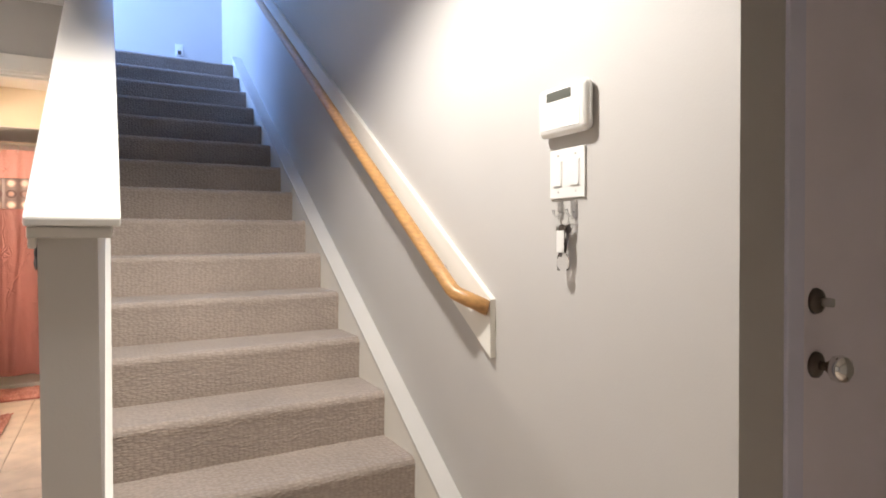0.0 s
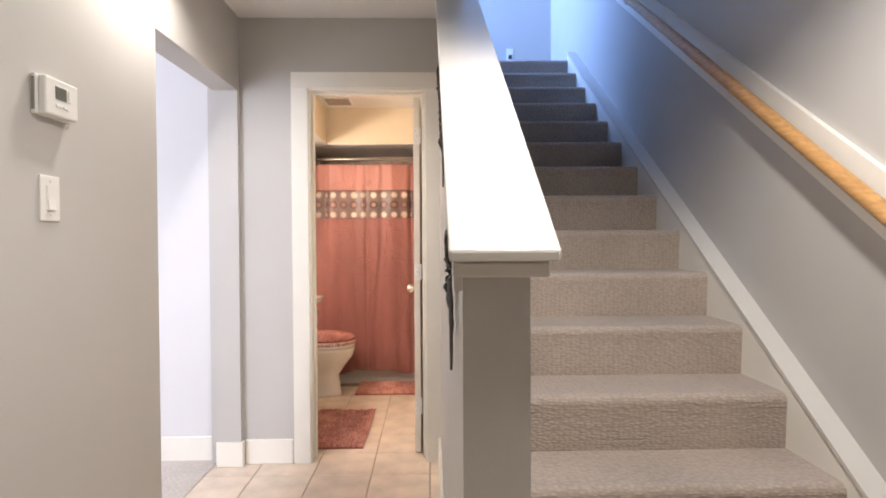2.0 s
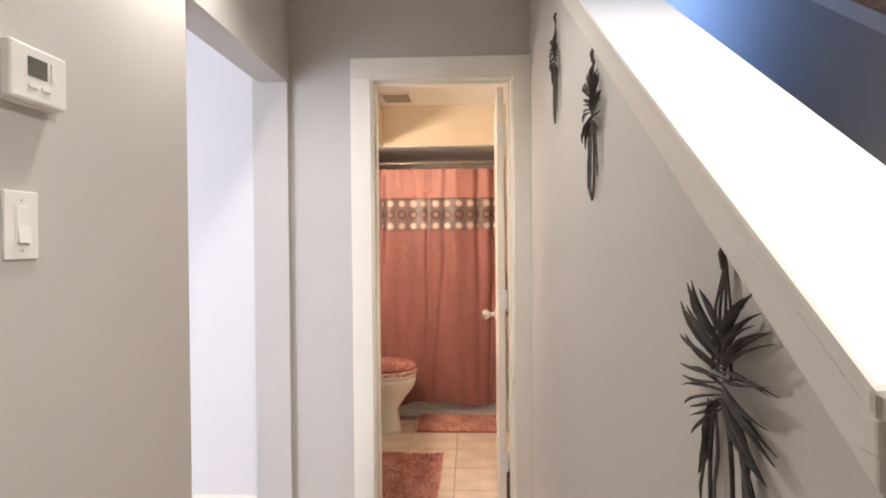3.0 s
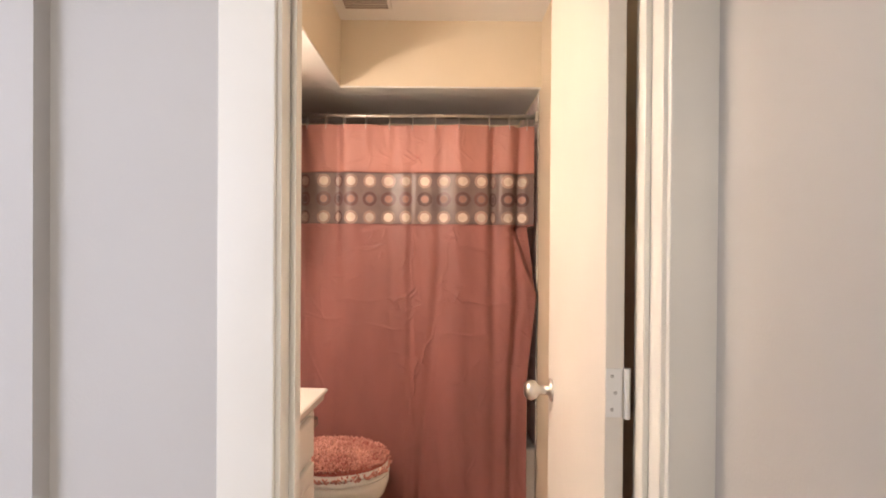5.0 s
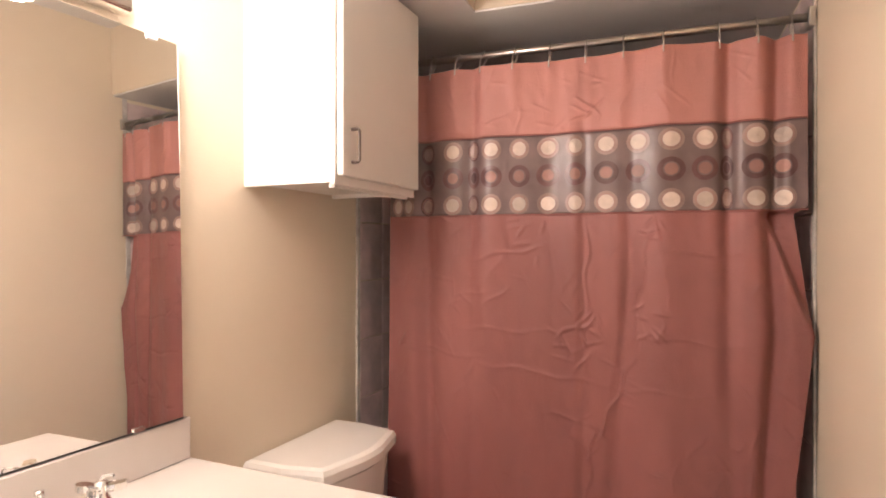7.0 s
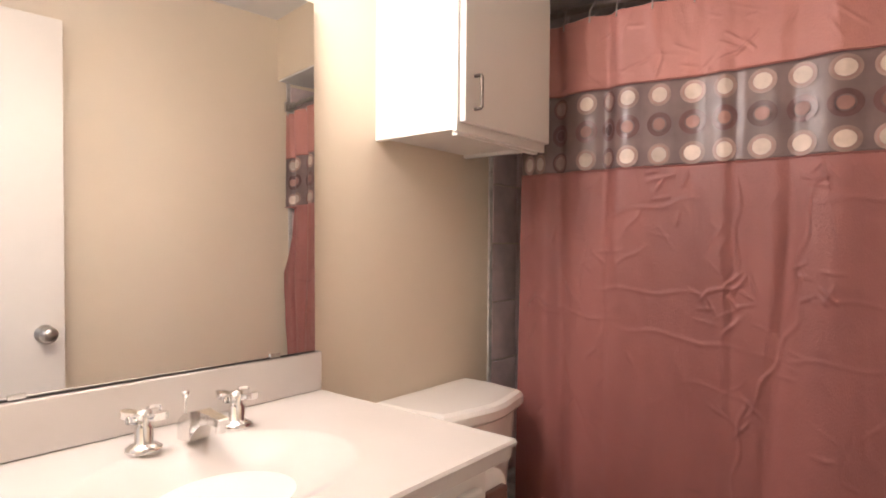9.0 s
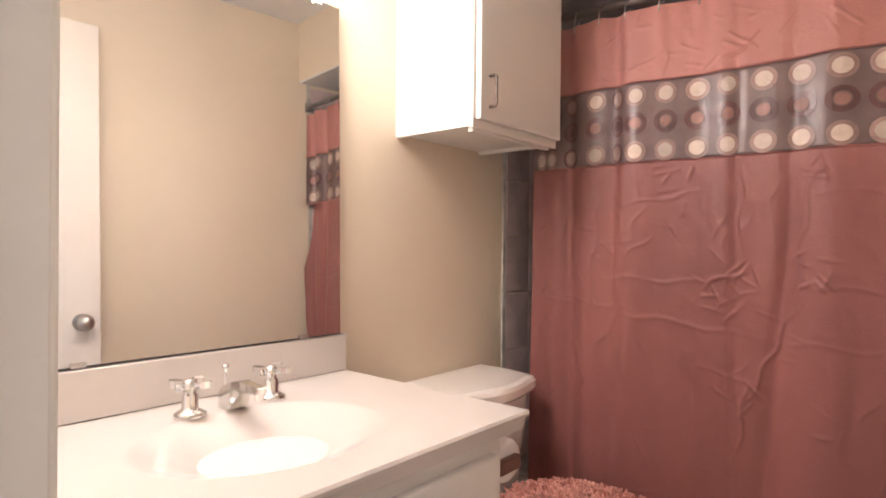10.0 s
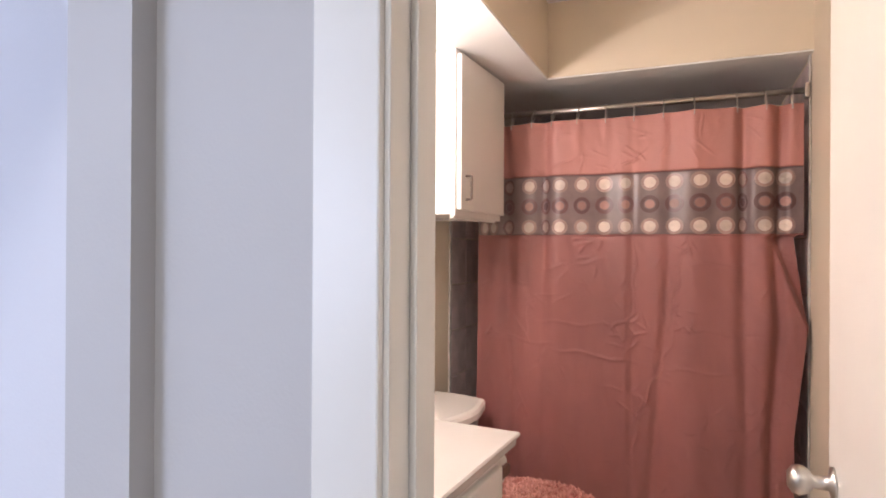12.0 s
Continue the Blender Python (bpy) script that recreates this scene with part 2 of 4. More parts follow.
def tube(points, radius, seg=10, bm=None, radii=None, flat=1.0):
    """A round bar along a line of points."""
    b = bm or bmesh.new()
    pts = [Vector(p) for p in points]
    rings = []
    side = None
    for i, p in enumerate(pts):
        d = (pts[min(i + 1, len(pts) - 1)] - pts[max(i - 1, 0)]).normalized()
        if side is None:
            side = d.cross(Vector((0, 0, 1)) if abs(d.z) < 0.9 else Vector((1, 0, 0))).normalized()
        side = (side - d * side.dot(d)).normalized()
        up = d.cross(side)
        r = radii[i] if radii else radius
        rings.append([b.verts.new(p + side * (r * math.cos(2 * math.pi * k / seg)) + up * (r * flat * math.sin(2 * math.pi * k / seg))) for k in range(seg)])
    for p, q in zip(rings, rings[1:]):
        for k in range(seg):
            j = (k + 1) % seg
            b.faces.new((p[k], p[j], q[j], q[k]))
    b.faces.new(rings[0][::-1])
    b.faces.new(rings[-1])
    return b


def loft(rings, bm=None):
    """Closed rings of equal count, skinned and capped."""
    b = bm or bmesh.new()
    vs = [[b.verts.new(p) for p in r] for r in rings]
    for p, q in zip(vs, vs[1:]):
        for k in range(len(p)):
            j = (k + 1) % len(p)
            b.faces.new((p[k], p[j], q[j], q[k]))
    b.faces.new(vs[0][::-1])
    b.faces.new(vs[-1])
    return b


def tufts(spots, height, width, seed):
    """Short bent pile strands on spots of (point, normal)."""
    rnd = random.Random(seed)
    bm = bmesh.new()
    for p, nrm in spots:
        p, nrm = Vector(p), Vector(nrm).normalized()
        a = rnd.uniform(0, 2 * math.pi)
        lean = (nrm + Vector((math.cos(a), math.sin(a), 0)) * rnd.uniform(0.2, 0.9)).normalized()
        s = lean.cross(Vector((math.sin(a), -math.cos(a), 0.3))).normalized() * width * rnd.uniform(0.7, 1.3)
        t = lean.cross(s).normalized() * s.length
        h = height * rnd.uniform(0.6, 1.2)
        base = [bm.verts.new(p + o) for o in (s, t, -s, -t)]
        mid = [bm.verts.new(p + lean * h * 0.8 + o * 0.9) for o in (s, t, -s, -t)]
        tip = bm.verts.new(p + lean * h + nrm * -0.1 * h)
        for i in range(4):
            j = (i + 1) % 4
            bm.faces.new((base[i], base[j], mid[j], mid[i]))
            bm.faces.new((mid[i], mid[j], tip))
    return bm


# ---- plan ----
HC = 2.42            # hall ceiling
LX = -0.378          # hall's wall with the thermostat
RX = 0.70            # hall side of the half wall
SX0, SX1 = 0.836, 1.782   # carpeted steps
WX = 1.85            # stair wall
DW, DH = 0.615, 2.03     # bathroom doorway
BY = 0.125           # bathroom face of the doorway wall
BX0, BX1 = -0.70, 0.70
TUB = 1.76
BACK = 2.50
RISE, RUN = 0.1777, 0.27
SLOPE = RISE / RUN


def step_y(k):
    return -1.643 + (k - 3) * RUN


def step_z(k):
    return 0.548 + (k - 3) * RISE


# ---- structure: floors ----
bm = box(-0.52, 2.0, -5.0, 2.6, -0.12, -0.006)
box(2.0, 3.3, -5.0, -2.99, -0.12, -0.006, bm=bm)
setting("floor", bm, M_GROUT, "brown grout bed under the beige floor tiles")
setting("floor_side_room", box(-3.5, -0.53, -3.2, 0.2, -0.12, 0.004), M_CARPET2, "pale grey carpet of the side room")
# doorway wall of the bathroom
bm = box(-0.55, -0.02, 0, BY, 0, HC)
box(DW + 0.02, 0.80, 0.001, BY, 0, HC, bm=bm)
box(-0.02, DW + 0.02, 0, BY, DH + 0.02, HC, bm=bm)
setting("wall_bathroom_front", bm, M_WALL, "grey painted wall round the bathroom doorway")
bm = box(BX0 - 0.1, -0.02, BY, BY + 0.003, 0, 2.32)
box(DW + 0.02, BX1 + 0.1, BY, BY + 0.003, 0, 2.32, bm=bm)
box(-0.02, DW + 0.02, BY, BY + 0.003, DH + 0.02, 2.32, bm=bm)
setting("wall_bathroom_front_lining", bm, M_BATH, "tan painted inner face of the doorway wall")
# hall's left wall with the wide opening
bm = box(LX - 0.13, LX, -5.0, -0.975, 0, HC)
box(LX - 0.13, LX, -0.975, -0.04, 2.02, HC, bm=bm)
box(LX - 0.13, LX, -0.04, 0, 0, HC, bm=bm)
setting("wall_hall_left", bm, M_WALL, "warm grey painted hall wall with a wide opening")
# side room
bm = box(-3.5, -0.55, 0.06, 0.2, 0, HC)
box(-3.6, -3.5, -3.3, 0.2, 0, HC, bm=bm)
box(-3.5, -2.6, -3.3, -3.2, 0, HC, bm=bm)
box(-1.2, -0.53, -3.3, -3.2, 0, HC, bm=bm)
box(-2.6, -1.2, -3.3, -3.2, 0, 0.8, bm=bm)
box(-2.6, -1.2, -3.3, -3.2, 2.1, HC, bm=bm)
setting("wall_side_room", bm, M_SIDE, "pale painted walls of the side room")
setting("ceiling_side_room", box(-3.6, -0.53, -3.3, 0.2, HC, HC + 0.1), M_CEIL, "white ceiling of the side room")
# half wall with its slope, closed to the ceiling further on
top_y = -2.236 + (HC - 1.20) / SLOPE
bm = prism([(-2.221, 0), (0, 0), (0, 5.2), (top_y, 5.2), (top_y, HC - 0.03), (-2.221, 1.187)], "x", RX, 0.815)
setting("wall_stair_half", bm, M_WALL, "grey half wall beside the stairs with a sloping top")
setting("wall_stair_inner", box(BX1, 0.80, 0.003, 1.3, 2.415, 5.2), M_WALL, "wall beside the upper stairs")
setting("wall_stair_lower", box(0.801, 0.83, 0.126, 2.6, 0, 2.6), M_WALL, "wall under the upper stairs")
# stair wall and entry
setting("wall_stair_right", box(WX, WX + 0.14, -3.115, 2.7, 0, 5.2), M_WALL, "pale grey wall along the stairs")
bm = box(WX + 0.14, 2.01, -3.11, -2.99, 0, HC)
box(2.95, 3.3, -3.11, -2.99, 0, HC, bm=bm)
box(2.01, 2.95, -3.11, -2.99, 2.09, HC, bm=bm)
setting("wall_entry", bm, M_WALL, "grey wall round the front door")
setting("wall_entry_side", box(3.3, 3.4, -5.1, -2.99, 0, HC), M_WALL, "plain wall closing the entry")
setting("wall_entry_back", box(-0.53, 3.3, -5.1, -5.0, 0, HC), M_WALL, "plain wall behind the entry")
# ceilings
bm = box(-0.53, RX, -5.0, 0.0, HC, HC + 0.12)
box(RX, WX + 0.14, -5.0, -1.75, HC, HC + 0.12, bm=bm)
box(WX + 0.14, 3.3, -5.0, -2.99, HC, HC + 0.12, bm=bm)
setting("ceiling", bm, M_CEIL, "white ceiling of the entry and hall")
setting("wall_stair_head", box(RX, WX, -1.85, -1.751, HC + 0.12, 5.2), M_WALL, "upper wall above the entry")
setting("ceiling_upstairs", box(-0.5, WX + 0.14, -1.85, 2.7, 5.2, 5.3), M_CEIL, "white ceiling over the stairs")
# landing upstairs
LZ = step_z(15)
setting("wall_landing", box(-0.5, WX, 2.6, 2.7, LZ, 5.2), M_WALL, "pale wall at the head of the stairs")
bm = box(-0.5, -0.4, 1.3, 2.6, LZ, 3.3)
box(-0.5, -0.4, 1.3, 2.6, 4.8, 5.2, bm=bm)
box(-0.5, -0.4, 1.3, 1.5, 3.3, 4.8, bm=bm)
setting("wall_landing_side", bm, M_WALL, "upstairs wall with a window")
setting("wall_landing_near", box(-0.4, 0.69, 1.2, 1.3, LZ, 5.2), M_WALL, "upstairs wall")
setting("floor_landing", box(-0.5, WX, 1.66, 2.6, LZ - 0.1, LZ - 0.004), M_CARPET, "carpeted landing")
setting("floor_landing_side", box(-0.5, 0.69, 1.2, 1.66, LZ - 0.1, LZ - 0.004), M_CARPET, "carpeted upstairs floor")
setting("baseboard_landing", box(-0.4, WX, 2.585, 2.6, LZ, LZ + 0.1, 0.003), M_TRIM, "white baseboard of the landing")

# bathroom shell
BH = 2.31
bm = box(BX0 - 0.12, BX0, BY + 0.005, BACK + 0.06, 0, BH)
setting("wall_bathroom_left", bm, M_BATH, "tan painted bathroom wall")
setting("wall_bathroom_right", box(BX1, 0.80, BY + 0.003, BACK, 0, BH), M_BATH, "tan painted bathroom wall beside the door")
setting("wall_bathroom_back", box(BX0 - 0.1, 0.80, BACK, BACK + 0.1, 0, BH), M_BATH, "wall behind the bathtub")
setting("ceiling_bathroom", box(BX0 - 0.1, 0.80, BY, BACK + 0.1, BH, BH + 0.1), M_CEIL, "white bathroom ceiling")
setting("ceiling_soffit_side", box(BX0 - 0.08, -0.205, BY + 0.003, 1.695, 2.016, BH), M_BATH, "tan boxed soffit above the mirror")
setting("ceiling_soffit_tub", box(BX0, BX1, 1.695, BACK, 2.016, BH), M_BATH, "tan boxed soffit above the bathtub")
setting("ceiling_soffit_underside", box(BX0, BX1, 1.70, BACK, 2.010, 2.016), M_CEIL, "white underside of the tub soffit")
setting("ceiling_soffit_side_underside", box(BX0 - 0.08, -0.208, BY + 0.004, 1.70, 2.010, 2.016), M_CEIL, "white underside of the side soffit")


# ---- trim ----
def baseboard(name, x0, x1, y0, y1):
    setting(name, box(x0, x1, y0, y1, 0, 0.135, 0.004), M_TRIM, "cream painted baseboard")


baseboard("baseboard_hall_left", LX, LX + 0.014, -5.0, -0.975)
baseboard("baseboard_stub", LX - 0.13, LX + 0.014, -0.055, -0.041)
baseboard("baseboard_stub_side", LX, LX + 0.014, -0.04, -0.0145)
baseboard("baseboard_door_wall", LX + 0.015, -0.105, -0.014, 0)
baseboard("baseboard_half_wall", RX - 0.014, RX, -2.25, -0.02)
baseboard("baseboard_side_room", -3.5, LX - 0.131, 0.045, 0.06)
baseboard("baseboard_entry", WX - 0.014, WX, -3.12, -2.3)
baseboard("baseboard_bath_right", BX1 - 0.014, BX1, 0.8, TUB)
baseboard("baseboard_bath_left", BX0, BX0 + 0.014, 1.05, TUB)

door1 = thing("door_1", (DW / 2, 0, 0), "cream painted doorway casing of the bathroom", "", "", "structure")
for x0, x1 in ((-0.10, -0.008), (DW + 0.008, DW + 0.10)):
    part("casing", box(x0, x1, -0.018, 0, 0, 2.04, 0.003), M_TRIM, door1)
part("casing_head", box(-0.10, DW + 0.10, -0.018, 0, 2.04, 2.125, 0.003), M_TRIM, door1)
for x0, x1, s in ((-0.02, 0.0, 1), (DW, DW + 0.02, -1)):
    part("jamb", box(x0, x1, -0.006, BY + 0.002, 0, DH, 0.002), M_TRIM, door1)
    xs = (0.0, 0.011) if s > 0 else (DW - 0.011, DW)
    part("door_stop", box(xs[0], xs[1], 0.045, 0.082, 0, DH - 0.012, 0.002), M_TRIM, door1)
part("jamb_head", box(-0.02, DW + 0.02, -0.006, BY + 0.002, DH, DH + 0.02, 0.002), M_TRIM, door1)
part("stop_head", box(0, DW, 0.045, 0.082, DH - 0.012, DH, 0.002), M_TRIM, door1)
for x0, x1 in ((-0.080, -0.014), (DW + 0.008, BX1)):
    part("inner_casing", box(x0, x1, BY + 0.003, BY + 0.012, 0, 2.04, 0.003), M_TRIM, door1)


# ---- stairs ----
stairs = thing("staircase", (1.3, -1.0, 0), "straight staircase in taupe loop carpet", "staircase")
NOSE = 0.026
for k in range(1, 16):
    y, z = step_y(k), step_z(k)
    z_low = step_z(k - 1) - 0.002 if k > 1 else 0
    prof = [(y + 0.009, z_low), (y + 0.004, z - 0.07)]
    for a in range(0, 7):
        ang = radians(a * 15)
        prof.append((y + NOSE - NOSE * math.cos(ang), z - NOSE + NOSE * math.sin(ang)))
    prof += [(y + RUN + 0.03, z), (y + RUN + 0.03, z_low)]
    part("step", prism(prof, "x", SX0, SX1), M_CARPET, stairs)


def skirt_profile(off, depth):
    y0 = -2.30
    line = lambda yy: step_z(3) + (yy - step_y(3)) * SLOPE + off
    return [(y0 - 0.02, 0), (1.62, line(1.62) - depth), (1.62, line(1.62)), (y0 - 0.02, line(y0 - 0.02))]


setting("trim_stair_skirt_right", prism(skirt_profile(0.045, 0.6), "x", SX1, WX), M_TRIM, "cream painted skirting board along the stairs")
# Added strip that draws the skirting board's top edge catching the light.
line = lambda yy: step_z(3) + (yy - step_y(3)) * SLOPE + 0.045
setting("trim_stair_lit_edge", prism([(-2.335, line(-2.335) - 0.004), (1.62, line(1.62) - 0.004), (1.62, line(1.62) + 0.012), (-2.335, line(-2.335) + 0.012)], "x", SX1 - 0.006, WX), M_TRIM_DIM, "added strip for the lit top edge of the skirting board")
sk = [(-2.22, 0), (1.62, 2.1), (1.62, step_z(15) + 0.05), (-2.22, 0.22)]
setting("trim_stair_skirt_left", prism(sk, "x", 0.816, SX0), M_TRIM, "cream painted stringer beside the half wall")

# cap of the half wall
cap = thing("stair_ledge", (0.765, -2.28, 1.16), "wide white painted cap on the sloping half wall", "ledge")


def cap_piece(x0, x1, low, high, y0, cut):
    y1 = top_y + 0.02
    z0 = 1.208 + (y0 + 2.248) * SLOPE
    z1 = 1.208 + (y1 + 2.248) * SLOPE
    bm = prism([(y0, z0 + low), (y1, z1 + low), (y1, z1 + high), (y0, z0 + high)], "x", x0, x1)
    bmesh.ops.bevel(bm, geom=bm.edges[:], offset=cut, segments=2, affect="EDGES", profile=0.5)
    return bm


part("cap_board", cap_piece(0.676, 0.863, -0.022, 0.0, -2.248, 0.005), M_TRIM_DIM, cap)
part("apron_left", cap_piece(RX - 0.016, RX, -0.075, -0.023, -2.240, 0.003), M_TRIM_DIM, cap)
part("apron_right", cap_piece(0.8155, 0.846, -0.046, -0.023, -2.240, 0.003), M_TRIM_DIM, cap)
part("apron_front", box(RX - 0.018, 0.844, -2.242, -2.222, 1.162, 1.1875, 0.003), M_TRIM_DIM, cap)

# handrail with its backing board
railing = thing("handrail", (1.80, -2.3, 0.9), "round oak handrail on a white backing board", "handrail")
bz = lambda yy: 0.884 + (yy + 2.325) * 0.68
y1 = 1.9
part("backing_board", prism([(-2.325, bz(-2.325) - 0.088), (y1, bz(y1) - 0.088), (y1, bz(y1) + 0.088), (-2.325, bz(-2.325) + 0.088)], "x", WX - 0.02, WX), M_TRIM, railing, "white painted backing board")
rz = lambda yy: 0.993 + (yy + 2.21) * 0.684
pts = [(WX - 0.02, -2.315, rz(-2.28)), (1.785, -2.245, rz(-2.235)), (1.771, -2.222, rz(-2.22)), (1.768, -2.20, rz(-2.20))]
pts += [(1.768, -2.2 + 0.5 * i, rz(-2.2 + 0.5 * i)) for i in range(1, 9)]
part("rail", tube(pts, 0.0235, 16), M_OAK, railing, "varnished oak rail", True)
for yy in (-2.05, -1.0, 0.2, 1.3):
    b = tube([(WX - 0.022, yy, rz(yy) - 0.055), (1.795, yy, rz(yy) - 0.06), (1.77, yy, rz(yy) - 0.022)], 0.006, 8)
    lathe([(0.0, 0), (0.02, 0), (0.02, 0.004), (0, 0.006)], pose(WX - 0.02, yy, rz(yy) - 0.055, 0, -90, 0), 14, b)
    part("bracket", b, M_NICKEL, railing, "", True)


# ---- wall devices ----
def plate(name, label, y0, y1, z0, z1, x, sign, rockers, category="light switch"):
    t = thing(name, (x, (y0 + y1) / 2, (z0 + z1) / 2), label, category)
    xa, xb = sorted((x, x + sign * 0.006))
    part("plate", box(xa, xb, y0, y1, z0, z1, 0.002), M_PLASTIC, t)
    w = (y1 - y0) / rockers
    for i in range(rockers):
        c = y0 + w * (i + 0.5)
        hw = 0.0165 if rockers > 1 else 0.017
        zc = (z0 + z1) / 2
        xs = sorted((x + sign * 0.006, x + sign * 0.0075))
        part("rocker_frame", box(xs[0], xs[1], c - hw, c + hw, zc - 0.034, zc + 0.034, 0.0005), M_PLASTIC, t)
        prof = [(x + sign * 0.0075, zc - 0.031), (x + sign * (0.0135 if rockers == 1 else 0.0098), zc - 0.031), (x + sign * 0.009, zc), (x + sign * 0.0085, zc + 0.031), (x + sign * 0.0075, zc + 0.031)]
        part("rocker", prism(prof, "y", c - hw + 0.003, c + hw - 0.003), M_PLASTIC, t)
        for zz in (z0 + 0.016, z1 - 0.016):
            part("screw", lathe([(0, 0), (0.003, 0), (0.002, 0.001), (0, 0.0012)], pose(x + sign * 0.006, c, zz, 0, sign * 90, 0), 10), M_NICKEL, t)
    return t


plate("light_switch", "white double rocker light switch on the stair wall", -2.715, -2.585, 1.257, 1.382, WX, -1, 2)
plate("light_switch", "white single rocker light switch on the hall wall", -1.648, -1.568, 1.278, 1.400, LX, 1, 1)

panel = thing("alarm_keypad", (WX, -2.63, 1.48), "white plastic alarm keypad with a grey display", "alarm keypad")
part("body", box(WX - 0.034, WX, -2.735, -2.556, 1.416, 1.541, 0.017, seg=6), M_PLASTIC, panel, "", True)
part("keypad_cover", box(WX - 0.0352, WX - 0.033, -2.716, -2.575, 1.432, 1.492, 0.0008), M_PLASTIC, panel)
part("display", box(WX - 0.0355, WX - 0.033, -2.685, -2.595, 1.503, 1.526, 0.001), M_LCD, panel, "grey display window")

thermo = thing("thermostat", (LX, -1.55, 1.62), "white wall thermostat with a small dark display", "thermostat")
part("back_plate", box(LX, LX + 0.014, -1.622, -1.475, 1.563, 1.668, 0.003), M_PLASTIC, thermo)
part("cover", box(LX + 0.014, LX + 0.034, -1.612, -1.472, 1.566, 1.665, 0.005, seg=3), M_PLASTIC, thermo)
part("display", box(LX + 0.033, LX + 0.0352, -1.572, -1.525, 1.611, 1.645, 0.0005), M_LCD, thermo, "dark display")
for yy in (-1.572, -1.540):
    part("button", box(LX + 0.033, LX + 0.0365, yy, yy + 0.022, 1.590, 1.597, 0.001), M_PLASTIC, thermo)
part("button", box(LX + 0.033, LX + 0.0365, -1.516, -1.508, 1.612, 1.645, 0.001), M_PLASTIC, thermo)
for i in range(14):
    part("vent_slot", box(LX + 0.004, LX + 0.012, -1.6235, -1.6215, 1.575 + i * 0.006, 1.578 + i * 0.006), M_LCD, thermo)

panel.matrix_basis = pose(0, -0.012, -0.003) @ panel.matrix_basis
thermo.matrix_basis = pose(0, -0.052, -0.009) @ thermo.matrix_basis

hook = thing("key_hook", (WX, -2.645, 1.235), "pair of clear adhesive hooks on the wall", "hook")
for yy in (-2.622, -2.672):
    part("hook_base", box(WX - 0.004, WX, yy - 0.012, yy + 0.012, 1.205, 1.25, 0.002), M_CLEAR, hook)
    part("hook_arm", tube([(WX - 0.004, yy, 1.222), (WX - 0.016, yy, 1.212), (WX - 0.024, yy, 1.218), (WX - 0.026, yy, 1.228)], 0.003, 8), M_CLEAR, hook, "", True)
keys = thing("key_bunch", (WX - 0.018, -2.645, 1.21), "bunch of keys with a white tag hung on a hook", "keys")
ringp = [(WX - 0.018, -2.655 + 0.016 * math.cos(a * math.pi / 8), 1.203 + 0.016 * math.sin(a * math.pi / 8)) for a in range(17)]
part("key_ring", tube(ringp, 0.0014, 6), M_NICKEL, keys)
for i, (dy, ang, L) in enumerate(((-0.012, 14, 0.055), (0.004, -6, 0.06), (0.016, -18, 0.052), (0.0, 4, 0.07))):
    b = lathe([(0, -0.001), (0.012, -0.001), (0.012, 0.001), (0, 0.001)], pose(0, 0, 0, 0, 90, 0), 14)
    box(-0.001, 0.001, -0.004, 0.004, -L, -0.008, bm=b)
    box(-0.001, 0.001, 0.003, 0.007, -L + 0.006, -L + 0.03, bm=b)
    join_m = pose(WX - 0.014 - 0.004 * i, -2.655 + dy, 1.178, ang, 0, 0)
    bmesh.ops.transform(b, verts=b.verts, matrix=join_m)
    part("key", b, M_BRONZE if i % 2 else M_NICKEL, keys)
part("tag", box(WX - 0.032, WX - 0.029, -2.668, -2.640, 1.120, 1.175, 0.002), M_PLASTIC, keys, "white key tag")
part("fob", lathe([(0, 0), (0.014, 0), (0.016, 0.02), (0.013, 0.04), (0, 0.042)], pose(WX - 0.02, -2.652, 1.075), 14), M_CLEAR, keys, "clear plastic fob", True)

# front door
front = thing("door_2", (2.48, -3.09, 0), "closed front door with bluish daylight put into its colour", "", "", "structure")
part("slab", box(2.052, 2.908, -3.10, -3.056, 0.01, 2.05, 0.002), M_DOOR_DAYLIT, front)
part("frame_side", box(1.992, 2.05, -3.122, -3.04, 0, 2.09, 0.003), M_DOORFRAME_DAYLIT, front)
part("frame_side", box(2.91, 2.97, -3.122, -3.04, 0, 2.09, 0.003), M_DOORFRAME_DAYLIT, front)
part("frame_head", box(2.0505, 2.9095, -3.122, -3.04, 2.052, 2.09, 0.003), M_DOORFRAME_DAYLIT, front)
KN = [(0, 0), (0.032, 0), (0.032, 0.006), (0.014, 0.010), (0.012, 0.035), (0.024, 0.045), (0.029, 0.058), (0.026, 0.070), (0.015, 0.078), (0, 0.079)]
part("rose", lathe([(0, 0), (0.028, 0), (0.027, 0.006), (0.018, 0.011), (0, 0.011)], pose(2.128, -3.10, 0.888, 90, 0, 0), 28), M_BRONZE, front, "dark worn knob rose", True)
part("knob", lathe([(0, 0.010), (0.010, 0.010), (0.009, 0.022), (0.015, 0.030), (0.025, 0.038), (0.028, 0.050), (0.025, 0.062), (0.014, 0.068), (0, 0.068)], pose(2.128, -3.10, 0.888, 90, 0, 0), 28), M_CHROME, front, "round chrome door knob", True)
part("deadbolt", lathe([(0, 0), (0.028, 0), (0.025, 0.008), (0.014, 0.013), (0, 0.013)], pose(2.128, -3.10, 1.022, 90, 0, 0), 28), M_BRONZE, front, "dark deadbolt plate", True)
part("thumb_turn", box(2.124, 2.132, -3.138, -3.112, 1.012, 1.030, 0.003), M_NICKEL, front)


